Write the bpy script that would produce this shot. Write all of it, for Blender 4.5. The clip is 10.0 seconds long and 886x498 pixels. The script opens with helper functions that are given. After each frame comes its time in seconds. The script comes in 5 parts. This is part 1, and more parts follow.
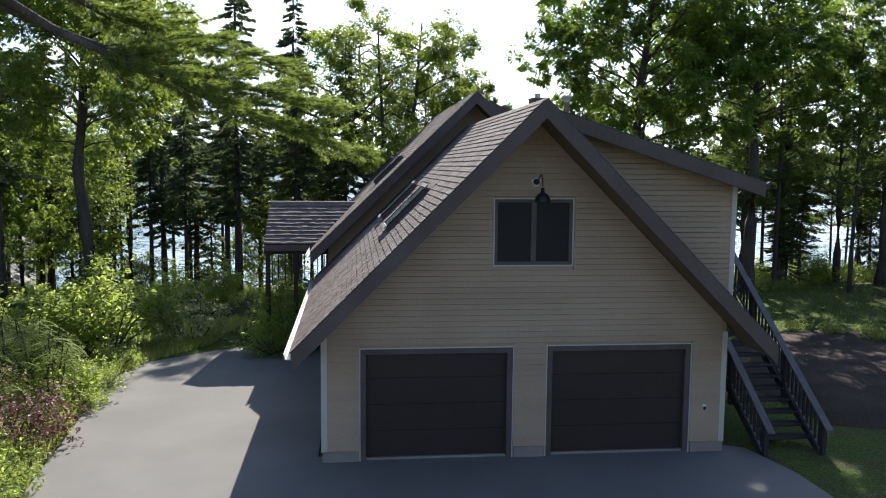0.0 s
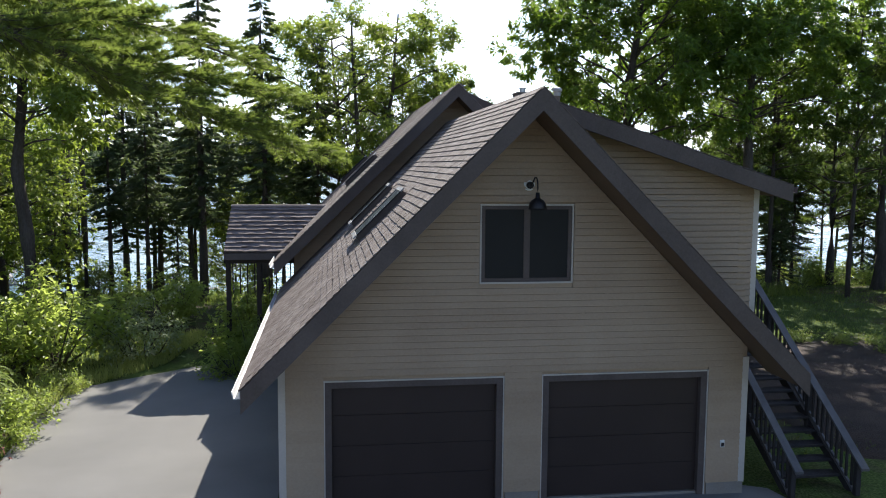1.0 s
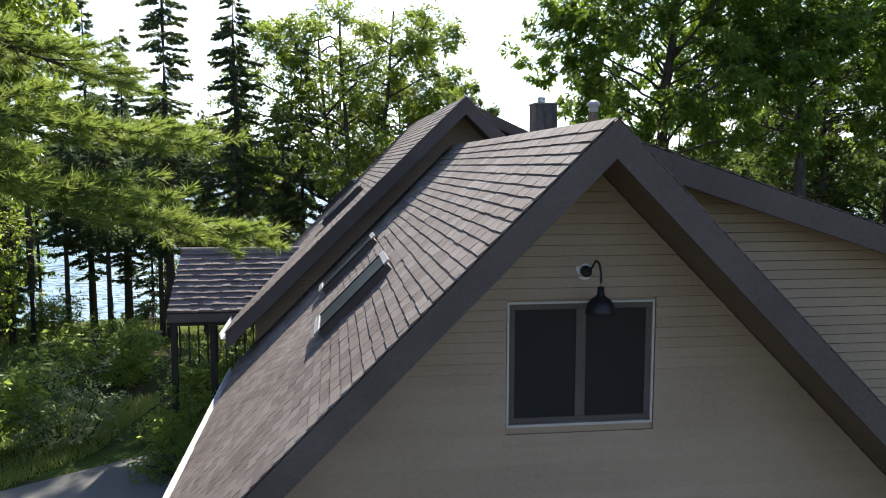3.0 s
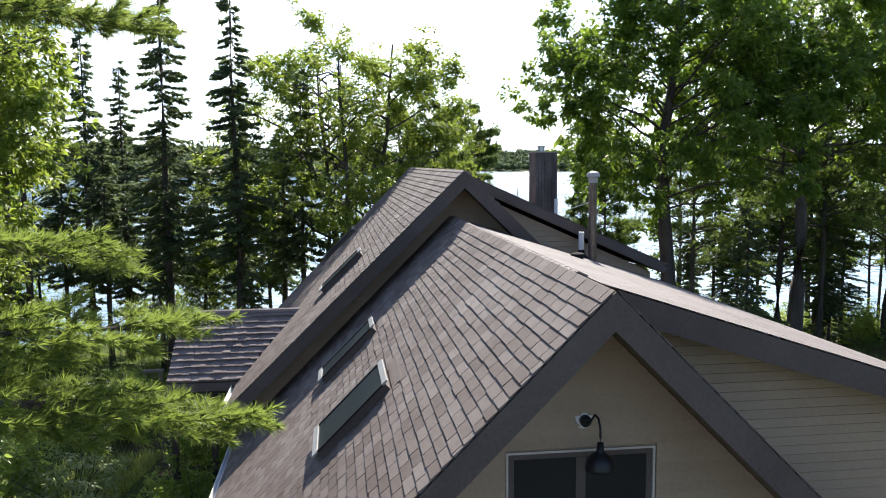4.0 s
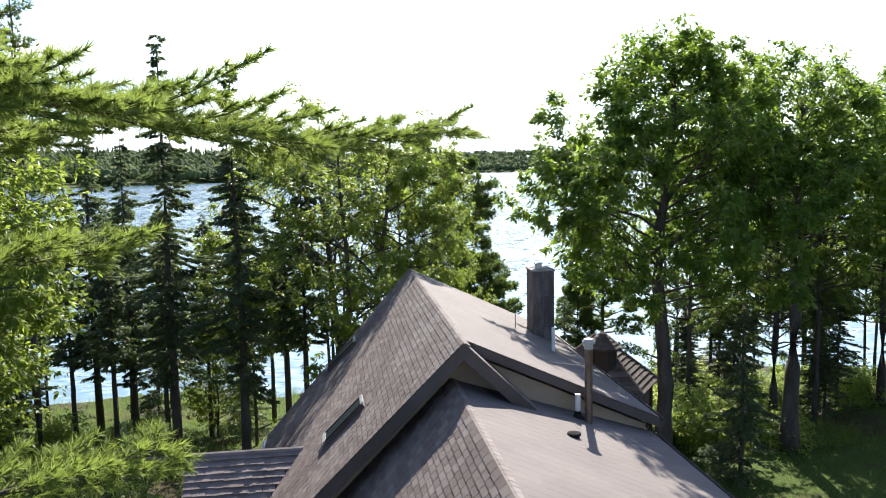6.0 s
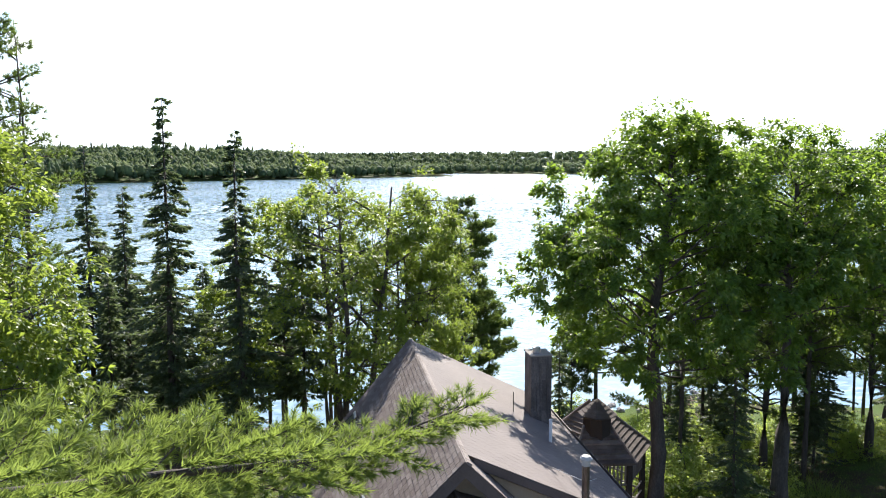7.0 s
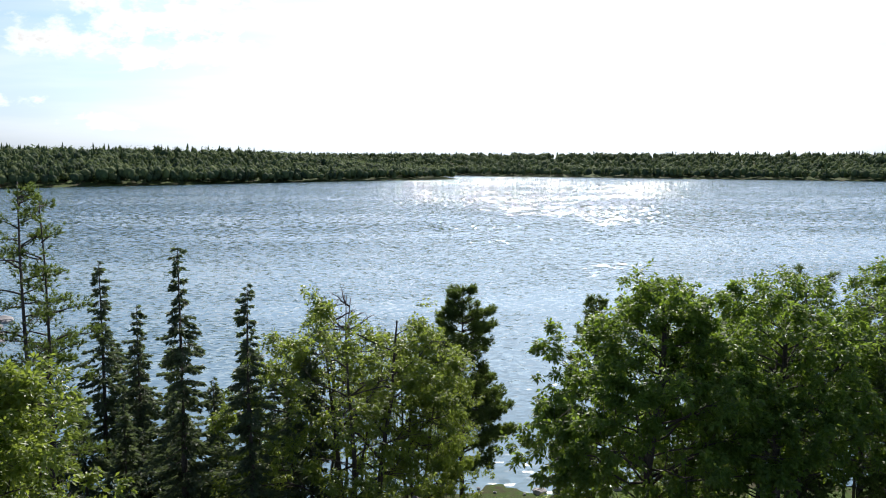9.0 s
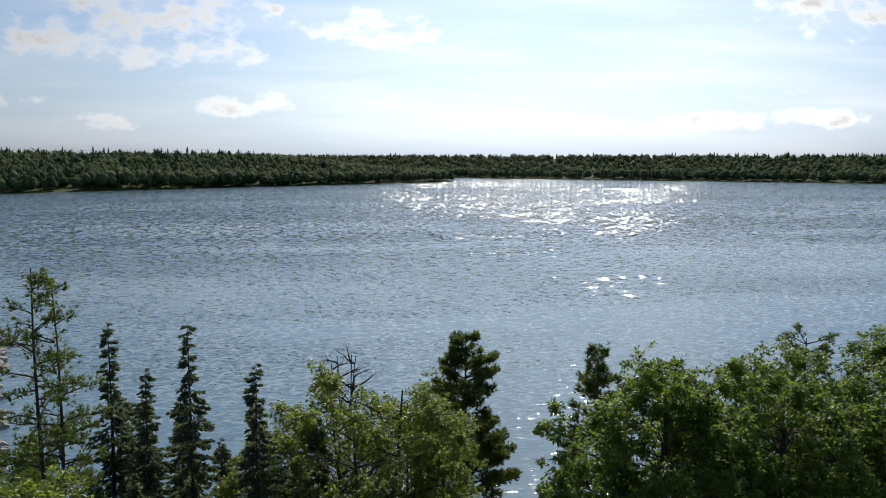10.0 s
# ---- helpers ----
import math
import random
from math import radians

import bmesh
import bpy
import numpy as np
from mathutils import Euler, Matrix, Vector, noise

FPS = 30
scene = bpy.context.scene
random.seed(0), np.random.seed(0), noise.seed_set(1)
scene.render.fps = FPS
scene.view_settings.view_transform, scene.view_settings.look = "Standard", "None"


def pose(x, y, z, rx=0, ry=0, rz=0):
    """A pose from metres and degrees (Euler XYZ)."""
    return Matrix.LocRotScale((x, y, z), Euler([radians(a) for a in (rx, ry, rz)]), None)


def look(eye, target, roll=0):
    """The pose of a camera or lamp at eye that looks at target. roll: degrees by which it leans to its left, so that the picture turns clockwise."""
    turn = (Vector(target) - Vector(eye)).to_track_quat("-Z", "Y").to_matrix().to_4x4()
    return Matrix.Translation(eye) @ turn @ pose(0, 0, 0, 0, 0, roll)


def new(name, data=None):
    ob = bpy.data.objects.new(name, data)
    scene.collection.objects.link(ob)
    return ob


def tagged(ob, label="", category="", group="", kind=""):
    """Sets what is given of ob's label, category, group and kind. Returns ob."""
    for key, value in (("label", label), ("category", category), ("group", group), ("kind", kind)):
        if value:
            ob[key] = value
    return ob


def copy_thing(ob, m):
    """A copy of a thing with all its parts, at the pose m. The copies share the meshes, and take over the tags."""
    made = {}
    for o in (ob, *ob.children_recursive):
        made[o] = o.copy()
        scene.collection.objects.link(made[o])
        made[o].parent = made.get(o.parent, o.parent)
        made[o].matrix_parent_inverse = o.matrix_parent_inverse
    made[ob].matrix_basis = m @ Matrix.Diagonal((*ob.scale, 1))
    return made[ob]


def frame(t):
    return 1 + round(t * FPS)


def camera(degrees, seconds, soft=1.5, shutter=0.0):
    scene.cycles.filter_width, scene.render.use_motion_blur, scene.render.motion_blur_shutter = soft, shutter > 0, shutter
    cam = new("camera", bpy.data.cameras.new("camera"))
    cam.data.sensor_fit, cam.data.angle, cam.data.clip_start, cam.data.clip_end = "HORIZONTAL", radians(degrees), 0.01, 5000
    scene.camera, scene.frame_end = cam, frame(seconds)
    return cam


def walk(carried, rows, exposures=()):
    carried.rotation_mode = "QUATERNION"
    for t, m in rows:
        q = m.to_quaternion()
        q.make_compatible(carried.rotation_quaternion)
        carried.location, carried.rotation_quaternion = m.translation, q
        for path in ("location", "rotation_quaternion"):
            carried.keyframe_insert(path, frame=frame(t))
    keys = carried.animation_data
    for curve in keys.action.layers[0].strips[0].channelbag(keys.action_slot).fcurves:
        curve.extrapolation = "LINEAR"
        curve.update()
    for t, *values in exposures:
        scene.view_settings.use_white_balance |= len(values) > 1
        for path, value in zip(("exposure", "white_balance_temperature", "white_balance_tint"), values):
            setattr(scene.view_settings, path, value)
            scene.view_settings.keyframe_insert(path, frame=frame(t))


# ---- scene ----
cam = camera(57.1, 10.0, soft=1.0)
PATH = [
    (0, (-3.343, -14.326, 5.327), (-3.125, -12.348, 5.125), 0.5),
    (0.5, (-3.229, -13.325, 5.34), (-2.972, -11.352, 5.138), 0.4),
    (1, (-3.106, -12.222, 5.365), (-2.836, -10.251, 5.16), 0.4),
    (1.5, (-2.93, -10.998, 5.386), (-2.666, -9.026, 5.177), 0.2),
    (2, (-2.767, -9.68, 5.387), (-2.503, -7.709, 5.173), 0.2),
    (2.5, (-2.588, -8.298, 5.464), (-2.323, -6.327, 5.255), 0.2),
    (2.7, (-2.517, -7.906, 5.681), (-2.253, -5.934, 5.477), 0.1),
    (3.8, (-2.434, -7.246, 7.166), (-2.173, -5.274, 6.962), 0.1),
    (4, (-2.399, -7.303, 7.502), (-2.141, -5.331, 7.291), -0.4),
    (4.5, (-2.403, -7.257, 8.189), (-2.143, -5.285, 7.978), -0.3),
    (5, (-2.393, -7.232, 8.95), (-2.133, -5.26, 8.739), -0.8),
    (5.5, (-2.318, -7.259, 9.819), (-2.063, -5.287, 9.604), -1.1),
    (5.7, (-2.305, -7.292, 10.186), (-2.05, -5.32, 9.973), -1.3),
    (6.8, (-2.613, -7.592, 12.773), (-2.336, -5.623, 12.553), -0.1),
    (7, (-2.584, -7.59, 13.275), (-2.309, -5.621, 13.057), -0.2),
    (7.5, (-2.632, -7.716, 14.644), (-2.358, -5.747, 14.424), 0.0),
    (8, (-2.683, -7.86, 16.047), (-2.409, -5.892, 15.826), 0.0),
    (8.5, (-2.727, -8.066, 17.478), (-2.453, -6.098, 17.255), 0.1),
    (9, (-2.786, -8.25, 19.082), (-2.513, -6.281, 18.857), 0.1),
    (9.5, (-2.923, -8.343, 20.643), (-2.65, -6.375, 20.417), 0.1),
    (10, (-3.032, -8.417, 22.174), (-2.758, -6.448, 21.948), 0.0),
]
walk(cam, [(t, look(eye, target, roll)) for t, eye, target, roll in PATH], exposures=[
    (0.0, 1.08), (2.5, 1.25), (4.0, 1.33), (7.5, 1.42), (8.5, 0.92), (9.0, 0.44), (9.5, 0.1), (10.0, -0.26)])

# ---- light ----
SUN_AZ, SUN_EL = radians(15.0), radians(34.5)
world = bpy.data.worlds.new("world")
scene.world = world
world.use_nodes = True
wn = world.node_tree.nodes
wl = world.node_tree.links
sky = wn.new("ShaderNodeTexSky")
sky.sky_type = "NISHITA"
sky.sun_disc = False
sky.sun_elevation, sky.sun_rotation = SUN_EL, SUN_AZ
sky.dust_density, sky.air_density, sky.ozone_density = 1.3, 1.0, 2.5
wn["Background"].inputs["Strength"].default_value = 0.082
# thin haze takes most of the colour out of the sky; broken clouds lie over it
grey = wn.new("ShaderNodeRGBToBW")
wl.new(sky.outputs[0], grey.inputs[0])
haze = wn.new("ShaderNodeMix")
haze.data_type = "RGBA"
wl.new(sky.outputs[0], haze.inputs[6])
wl.new(grey.outputs[0], haze.inputs[7])
cool = wn.new("ShaderNodeMix")
cool.data_type, cool.blend_type = "RGBA", "MULTIPLY"
cool.inputs[0].default_value = 1.0
wl.new(haze.outputs[2], cool.inputs[6])
cool.inputs[7].default_value = (0.83, 1.0, 1.25, 1)
place = wn.new("ShaderNodeTexCoord")
split = wn.new("ShaderNodeSeparateXYZ")
wl.new(place.outputs["Generated"], split.inputs[0])
veil = wn.new("ShaderNodeMapRange")
veil.inputs["From Min"].default_value, veil.inputs["From Max"].default_value = 0.0, 0.2
veil.inputs["To Min"].default_value, veil.inputs["To Max"].default_value = 0.8, 0.0
wl.new(split.outputs[2], veil.inputs[0])
wl.new(veil.outputs[0], haze.inputs[0])


def world_math(op, a, b, clamp=False):
    """A math node on two sockets or numbers of the world."""
    d = wn.new("ShaderNodeMath")
    d.operation, d.use_clamp = op, clamp
    for k, v in enumerate((a, b)):
        if isinstance(v, (int, float)):
            d.inputs[k].default_value = v
        else:
            wl.new(v, d.inputs[k])
    return d.outputs[0]


# clouds: banks at their bearings over the lake, and loose noise clouds over the rest of the sky
ahead = world_math("MAXIMUM", split.outputs[1], 0.02)
bear, rise = world_math("DIVIDE", split.outputs[0], ahead), world_math("DIVIDE", split.outputs[2], ahead)
flat = wn.new("ShaderNodeCombineXYZ")
wl.new(bear, flat.inputs[0])
wl.new(world_math("MULTIPLY", rise, 1.7), flat.inputs[1])
puff = wn.new("ShaderNodeTexNoise")
puff.inputs["Scale"].default_value, puff.inputs["Detail"].default_value, puff.inputs["Roughness"].default_value = 19, 8, 0.6
wl.new(flat.outputs[0], puff.inputs[0])
bank = None
for u0, v0, su, sv in ((-0.199, 0.166, 0.165, 0.056), (-0.293, 0.131, 0.085, 0.026), (-0.162, 0.126, 0.1, 0.028), (0.04, 0.149, 0.092, 0.025), (0.668, 0.187, 0.13, 0.038),
                       (-0.092, 0.06, 0.075, 0.016), (-0.263, 0.039, 0.06, 0.011), (0.484, 0.045, 0.075, 0.015), (0.636, 0.052, 0.075, 0.017), (0.605, 0.081, 0.035, 0.009),
                       (-0.361, 0.065, 0.045, 0.009), (0.121, 0.143, 0.014, 0.007), (-0.058, 0.171, 0.012, 0.008)):
    du = world_math("DIVIDE", world_math("SUBTRACT", bear, u0), su)
    dv = world_math("DIVIDE", world_math("SUBTRACT", rise, v0), sv)
    near = world_math("SUBTRACT", 1.0, world_math("ADD", world_math("MULTIPLY", du, du), world_math("MULTIPLY", dv, dv)))
    bank = near if bank is None else world_math("MAXIMUM", bank, near)
bank = world_math("MAXIMUM", bank, -1.0)
thick = world_math("ADD", world_math("MULTIPLY", bank, 0.3), world_math("MULTIPLY", world_math("SUBTRACT", puff.outputs[0], 0.52), 1.9))
lift = world_math("ADD", split.outputs[2], 0.3)
high = wn.new("ShaderNodeCombineXYZ")
for k in (0, 1):
    wl.new(world_math("DIVIDE", split.outputs[k], lift), high.inputs[k])
clouds = wn.new("ShaderNodeTexNoise")
clouds.inputs["Scale"].default_value, clouds.inputs["Detail"].default_value, clouds.inputs["Roughness"].default_value = 2.6, 8, 0.55
wl.new(high.outputs[0], clouds.inputs[0])
elsewhere = world_math("MAXIMUM", world_math("GREATER_THAN", 0.1, split.outputs[1]), world_math("MULTIPLY", world_math("SUBTRACT", rise, 0.2), 8.0, True), True)
loose = world_math("MULTIPLY", world_math("SUBTRACT", clouds.outputs[0], 0.55), world_math("MULTIPLY", elsewhere, 7.0))
cover = wn.new("ShaderNodeMapRange")
cover.interpolation_type = "SMOOTHSTEP"
cover.inputs["From Min"].default_value, cover.inputs["From Max"].default_value = 0.02, 0.45
wl.new(world_math("MAXIMUM", thick, loose), cover.inputs[0])
# the thick middle of a bank is greyer than its rim
belly = wn.new("ShaderNodeMapRange")
belly.inputs["From Min"].default_value, belly.inputs["From Max"].default_value = 0.05, 0.55
belly.inputs["To Min"].default_value, belly.inputs["To Max"].default_value = 1.75, 0.92
wl.new(thick, belly.inputs[0])
bright = wn.new("ShaderNodeVectorMath")
bright.operation = "SCALE"
wl.new(grey.outputs[0], bright.inputs[0])
wl.new(belly.outputs[0], bright.inputs["Scale"])
# long thin streaks of high cloud
streak_map = wn.new("ShaderNodeMapping")
streak_map.inputs["Scale"].default_value = (1.2, 6.0, 1.0)
wl.new(flat.outputs[0], streak_map.inputs[0])
streak = wn.new("ShaderNodeTexNoise")
streak.inputs["Scale"].default_value, streak.inputs["Detail"].default_value = 2.2, 6
wl.new(streak_map.outputs[0], streak.inputs[0])
thin = wn.new("ShaderNodeMapRange")
thin.inputs["From Min"].default_value, thin.inputs["From Max"].default_value = 0.42, 0.75
thin.inputs["To Min"].default_value, thin.inputs["To Max"].default_value = 0.0, 0.4
wl.new(streak.outputs[0], thin.inputs[0])
veiled = wn.new("ShaderNodeMix")
veiled.data_type = "RGBA"
wl.new(thin.outputs[0], veiled.inputs[0])
wl.new(cool.outputs[2], veiled.inputs[6])
pale = wn.new("ShaderNodeVectorMath")
pale.operation = "SCALE"
pale.inputs["Scale"].default_value = 1.45
wl.new(grey.outputs[0], pale.inputs[0])
wl.new(pale.outputs[0], veiled.inputs[7])
both = wn.new("ShaderNodeMix")
both.data_type = "RGBA"
wl.new(cover.outputs[0], both.inputs[0])
wl.new(veiled.outputs[2], both.inputs[6])
wl.new(bright.outputs[0], both.inputs[7])
# the haze is brightest low under the sun
under = wn.new("ShaderNodeVectorMath")
under.operation = "DOT_PRODUCT"
wl.new(place.outputs["Generated"], under.inputs[0])
under.inputs[1].default_value = Vector((math.sin(SUN_AZ), math.cos(SUN_AZ), 0.16)).normalized()
near_sun = wn.new("ShaderNodeMapRange")
near_sun.interpolation_type = "SMOOTHERSTEP"
near_sun.inputs["From Min"].default_value, near_sun.inputs["From Max"].default_value = 0.82, 1.0
near_sun.inputs["To Min"].default_value, near_sun.inputs["To Max"].default_value = 1.0, 1.12
wl.new(under.outputs["Value"], near_sun.inputs[0])
shine = wn.new("ShaderNodeVectorMath")
shine.operation = "SCALE"
wl.new(both.outputs[2], shine.inputs[0])
wl.new(near_sun.outputs[0], shine.inputs["Scale"])
wl.new(shine.outputs[0], wn["Background"].inputs["Color"])

sun_data = bpy.data.lights.new("sun", "SUN")
sun_data.energy, sun_data.angle, sun_data.color = 4.6, radians(0.5), (1.0, 0.95, 0.87)
sun = new("sun", sun_data)
sun_way = Vector((math.sin(SUN_AZ) * math.cos(SUN_EL), math.cos(SUN_AZ) * math.cos(SUN_EL), math.sin(SUN_EL)))
sun.matrix_world = look(sun_way * 60, (0, 0, 0))


# ---- materials ----
def material(name, colors, scale=2.0, fine=40.0, rough=0.8, bump=0.3, depth=0.01, metal=0.0, islands=0.0, objects=0.0, stretch=(1, 1, 1), spec=0.3):
    """A procedural surface: coarse and fine variation between the given colours, and relief."""
    m = bpy.data.materials.new(name)
    m.use_nodes = True
    n, l = m.node_tree.nodes, m.node_tree.links
    b = n["Principled BSDF"]
    b.inputs["Roughness"].default_value = rough
    b.inputs["Metallic"].default_value = metal
    b.inputs["Specular IOR Level"].default_value = spec
    tc = n.new("ShaderNodeTexCoord")
    mp = n.new("ShaderNodeMapping")
    mp.inputs["Scale"].default_value = stretch
    l.new(tc.outputs["Object"], mp.inputs[0])
    big, small = n.new("ShaderNodeTexNoise"), n.new("ShaderNodeTexNoise")
    big.inputs["Scale"].default_value, big.inputs["Detail"].default_value = scale, 5
    small.inputs["Scale"].default_value, small.inputs["Detail"].default_value = fine, 4
    l.new(mp.outputs[0], big.inputs[0])
    l.new(mp.outputs[0], small.inputs[0])
    mix = n.new("ShaderNodeMath")
    mix.operation = "MULTIPLY_ADD"
    l.new(small.outputs[0], mix.inputs[0])
    mix.inputs[1].default_value = 0.45
    half = n.new("ShaderNodeMath")
    half.operation = "MULTIPLY_ADD"
    half.inputs[1].default_value, half.inputs[2].default_value = 0.75, -0.1
    l.new(big.outputs[0], half.inputs[0])
    l.new(half.outputs[0], mix.inputs[2])
    last = mix
    for amount, node, socket in ((islands, "ShaderNodeNewGeometry", "Random Per Island"), (objects, "ShaderNodeObjectInfo", "Random")):
        if amount:
            src = n.new(node)
            add = n.new("ShaderNodeMath")
            add.operation = "MULTIPLY_ADD"
            add.inputs[1].default_value = amount
            off = n.new("ShaderNodeMath")
            off.inputs[1].default_value = -amount / 2
            l.new(src.outputs[socket], add.inputs[0])
            l.new(last.outputs[0], add.inputs[2])
            l.new(add.outputs[0], off.inputs[0])
            last = off
    ramp = n.new("ShaderNodeValToRGB")
    e = ramp.color_ramp.elements
    while len(e) < len(colors):
        e.new(0.5)
    for k, c in enumerate(colors):
        e[k].position = 0.25 + 0.5 * k / max(1, len(colors) - 1)
        e[k].color = (*c, 1)
    l.new(last.outputs[0], ramp.inputs[0])
    l.new(ramp.outputs[0], b.inputs["Base Color"])
    if bump:
        bp = n.new("ShaderNodeBump")
        bp.inputs["Strength"].default_value, bp.inputs["Distance"].default_value = bump, depth
        l.new(small.outputs[0], bp.inputs["Height"])
        l.new(bp.outputs[0], b.inputs["Normal"])
    return m


def leaf_material(name, colors, through_color, share=0.5, gloss=0.45, shine=0.3, coarse=0.5):
    """Foliage that lets light through: colour varies leaf by leaf."""
    m = bpy.data.materials.new(name)
    m.use_nodes = True
    n, l = m.node_tree.nodes, m.node_tree.links
    out = n["Material Output"]
    b = n["Principled BSDF"]
    b.inputs["Roughness"].default_value = gloss
    b.inputs["Specular IOR Level"].default_value = shine
    geo = n.new("ShaderNodeNewGeometry")
    tc = n.new("ShaderNodeTexCoord")
    big = n.new("ShaderNodeTexNoise")
    big.inputs["Scale"].default_value, big.inputs["Detail"].default_value = coarse, 3
    l.new(tc.outputs["Object"], big.inputs[0])
    mix = n.new("ShaderNodeMath")
    mix.operation = "MULTIPLY_ADD"
    mix.inputs[1].default_value = 0.5
    l.new(geo.outputs["Random Per Island"], mix.inputs[0])
    half = n.new("ShaderNodeMath")
    half.operation = "MULTIPLY_ADD"
    half.inputs[1].default_value, half.inputs[2].default_value = 0.9, -0.2
    l.new(big.outputs[0], half.inputs[0])
    l.new(half.outputs[0], mix.inputs[2])
    ramp = n.new("ShaderNodeValToRGB")
    e = ramp.color_ramp.elements
    while len(e) < len(colors):
        e.new(0.5)
    for k, c in enumerate(colors):
        e[k].position = 0.2 + 0.6 * k / max(1, len(colors) - 1)
        e[k].color = (*c, 1)
    l.new(mix.outputs[0], ramp.inputs[0])
    l.new(ramp.outputs[0], b.inputs["Base Color"])
    tr = n.new("ShaderNodeBsdfTranslucent")
    tint = n.new("ShaderNodeMix")
    tint.data_type = "RGBA"
    tint.inputs[0].default_value = 0.6
    l.new(ramp.outputs[0], tint.inputs[6])
    tint.inputs[7].default_value = (*through_color, 1)
    l.new(tint.outputs[2], tr.inputs[0])
    sh = n.new("ShaderNodeMixShader")
    sh.inputs[0].default_value = share
    l.new(b.outputs[0], sh.inputs[1])
    l.new(tr.outputs[0], sh.inputs[2])
    l.new(sh.outputs[0], out.inputs[0])
    return m


M_SIDING = material("painted_siding", [(0.29, 0.205, 0.135), (0.35, 0.255, 0.17), (0.4, 0.3, 0.205)], 0.9, 30, 0.55, 0.25, 0.004, objects=0.12, stretch=(0.8, 1, 1.0))
M_TRIM = material("brown_trim", [(0.066, 0.05, 0.044), (0.094, 0.073, 0.065), (0.122, 0.097, 0.087)], 1.5, 35, 0.6, 0.25, 0.004)
M_SOFFIT = material("brown_soffit", [(0.12, 0.08, 0.05), (0.17, 0.115, 0.075)], 1.5, 25, 0.65, 0.2, 0.004)
M_CORNER = material("pale_corner_trim", [(0.42, 0.38, 0.33), (0.55, 0.5, 0.44)], 1.5, 30, 0.6, 0.2, 0.003)
M_SHINGLE = material("asphalt_shingle", [(0.112, 0.082, 0.07), (0.165, 0.13, 0.113), (0.225, 0.188, 0.168)], 0.6, 160, 0.85, 0.6, 0.006, islands=0.34, objects=0.34, spec=0.3)
M_SHINGLE_EVEN = material("even_asphalt_shingle", [(0.125, 0.103, 0.095), (0.165, 0.137, 0.125), (0.2, 0.168, 0.153)], 0.8, 160, 0.85, 0.5, 0.005, islands=0.05, spec=0.3)
M_SHINGLE2 = material("weathered_shingle", [(0.14, 0.11, 0.102), (0.23, 0.185, 0.17), (0.35, 0.295, 0.272)], 2.5, 60, 0.9, 0.8, 0.01, islands=0.5)
M_SHINGLE3 = material("dark_weathered_shingle", [(0.075, 0.058, 0.052), (0.125, 0.098, 0.088), (0.2, 0.165, 0.15)], 2.5, 60, 0.9, 0.8, 0.01, objects=0.3)
M_DOOR = material("dark_garage_door", [(0.03, 0.02, 0.017), (0.042, 0.028, 0.024)], 1.5, 60, 0.5, 0.15, 0.002)
M_DARK = material("dark_brown_wood", [(0.025, 0.018, 0.015), (0.05, 0.036, 0.03)], 3, 40, 0.7, 0.4, 0.006, stretch=(1, 1, 0.2))
M_WOOD = material("weathered_wood", [(0.10, 0.085, 0.075), (0.17, 0.145, 0.13), (0.22, 0.19, 0.17)], 2, 40, 0.8, 0.4, 0.006, stretch=(3, 3, 0.4))
# stair wood nearly black: the shade of the trees is put into its colour
M_STAIR = material("shaded_stair_wood", [(0.018, 0.016, 0.016), (0.03, 0.027, 0.027), (0.05, 0.045, 0.044)], 2, 40, 0.8, 0.4, 0.006, stretch=(3, 3, 0.4))
# rail caps paler and cooler: sky light on their flat tops is in the colour
M_RAIL = material("skylit_rail_cap", [(0.06, 0.058, 0.06), (0.1, 0.097, 0.098), (0.13, 0.126, 0.124)], 2, 40, 0.5, 0.3, 0.005, stretch=(3, 0.5, 3))
M_METAL = material("galvanised_metal", [(0.35, 0.35, 0.36), (0.55, 0.55, 0.56)], 3, 40, 0.35, 0.1, 0.003, metal=0.9)
M_PIPE = material("tarnished_steel_pipe", [(0.07, 0.05, 0.038), (0.16, 0.125, 0.1), (0.34, 0.31, 0.28)], 2.5, 30, 0.42, 0.15, 0.003, metal=0.75, stretch=(2.5, 2.5, 0.35))
M_PALE = material("pale_aluminium", [(0.3, 0.29, 0.27), (0.42, 0.41, 0.39)], 3, 30, 0.5, 0.1, 0.002)
M_WHITE = material("white_aluminium", [(0.62, 0.61, 0.59), (0.75, 0.74, 0.72)], 3, 30, 0.45, 0.1, 0.002)
M_SKYGLASS = material("skylight_glass", [(0.015, 0.02, 0.02), (0.025, 0.034, 0.034)], 1.2, 20, 0.3, 0, 0, spec=0.1)
M_CHIM = material("stained_boards", [(0.05, 0.042, 0.038), (0.095, 0.08, 0.072), (0.18, 0.155, 0.14)], 2.2, 22, 0.85, 0.6, 0.01, objects=0.2, stretch=(1.5, 1.5, 0.8))
M_SCREEN = material("insect_screen", [(0.007, 0.007, 0.007), (0.016, 0.016, 0.015)], 1.2, 300, 0.6, 0.2, 0.001)
M_BLACK = material("black_enamel", [(0.012, 0.011, 0.012), (0.022, 0.02, 0.022)], 4, 60, 0.4, 0.1, 0.002)
M_BOOT = material("dull_black_rubber", [(0.012, 0.011, 0.011), (0.025, 0.023, 0.022)], 6, 60, 0.9, 0.2, 0.002, spec=0.1)
M_CONCRETE = material("concrete", [(0.2, 0.178, 0.152), (0.29, 0.26, 0.225)], 2, 40, 0.9, 0.5, 0.006)
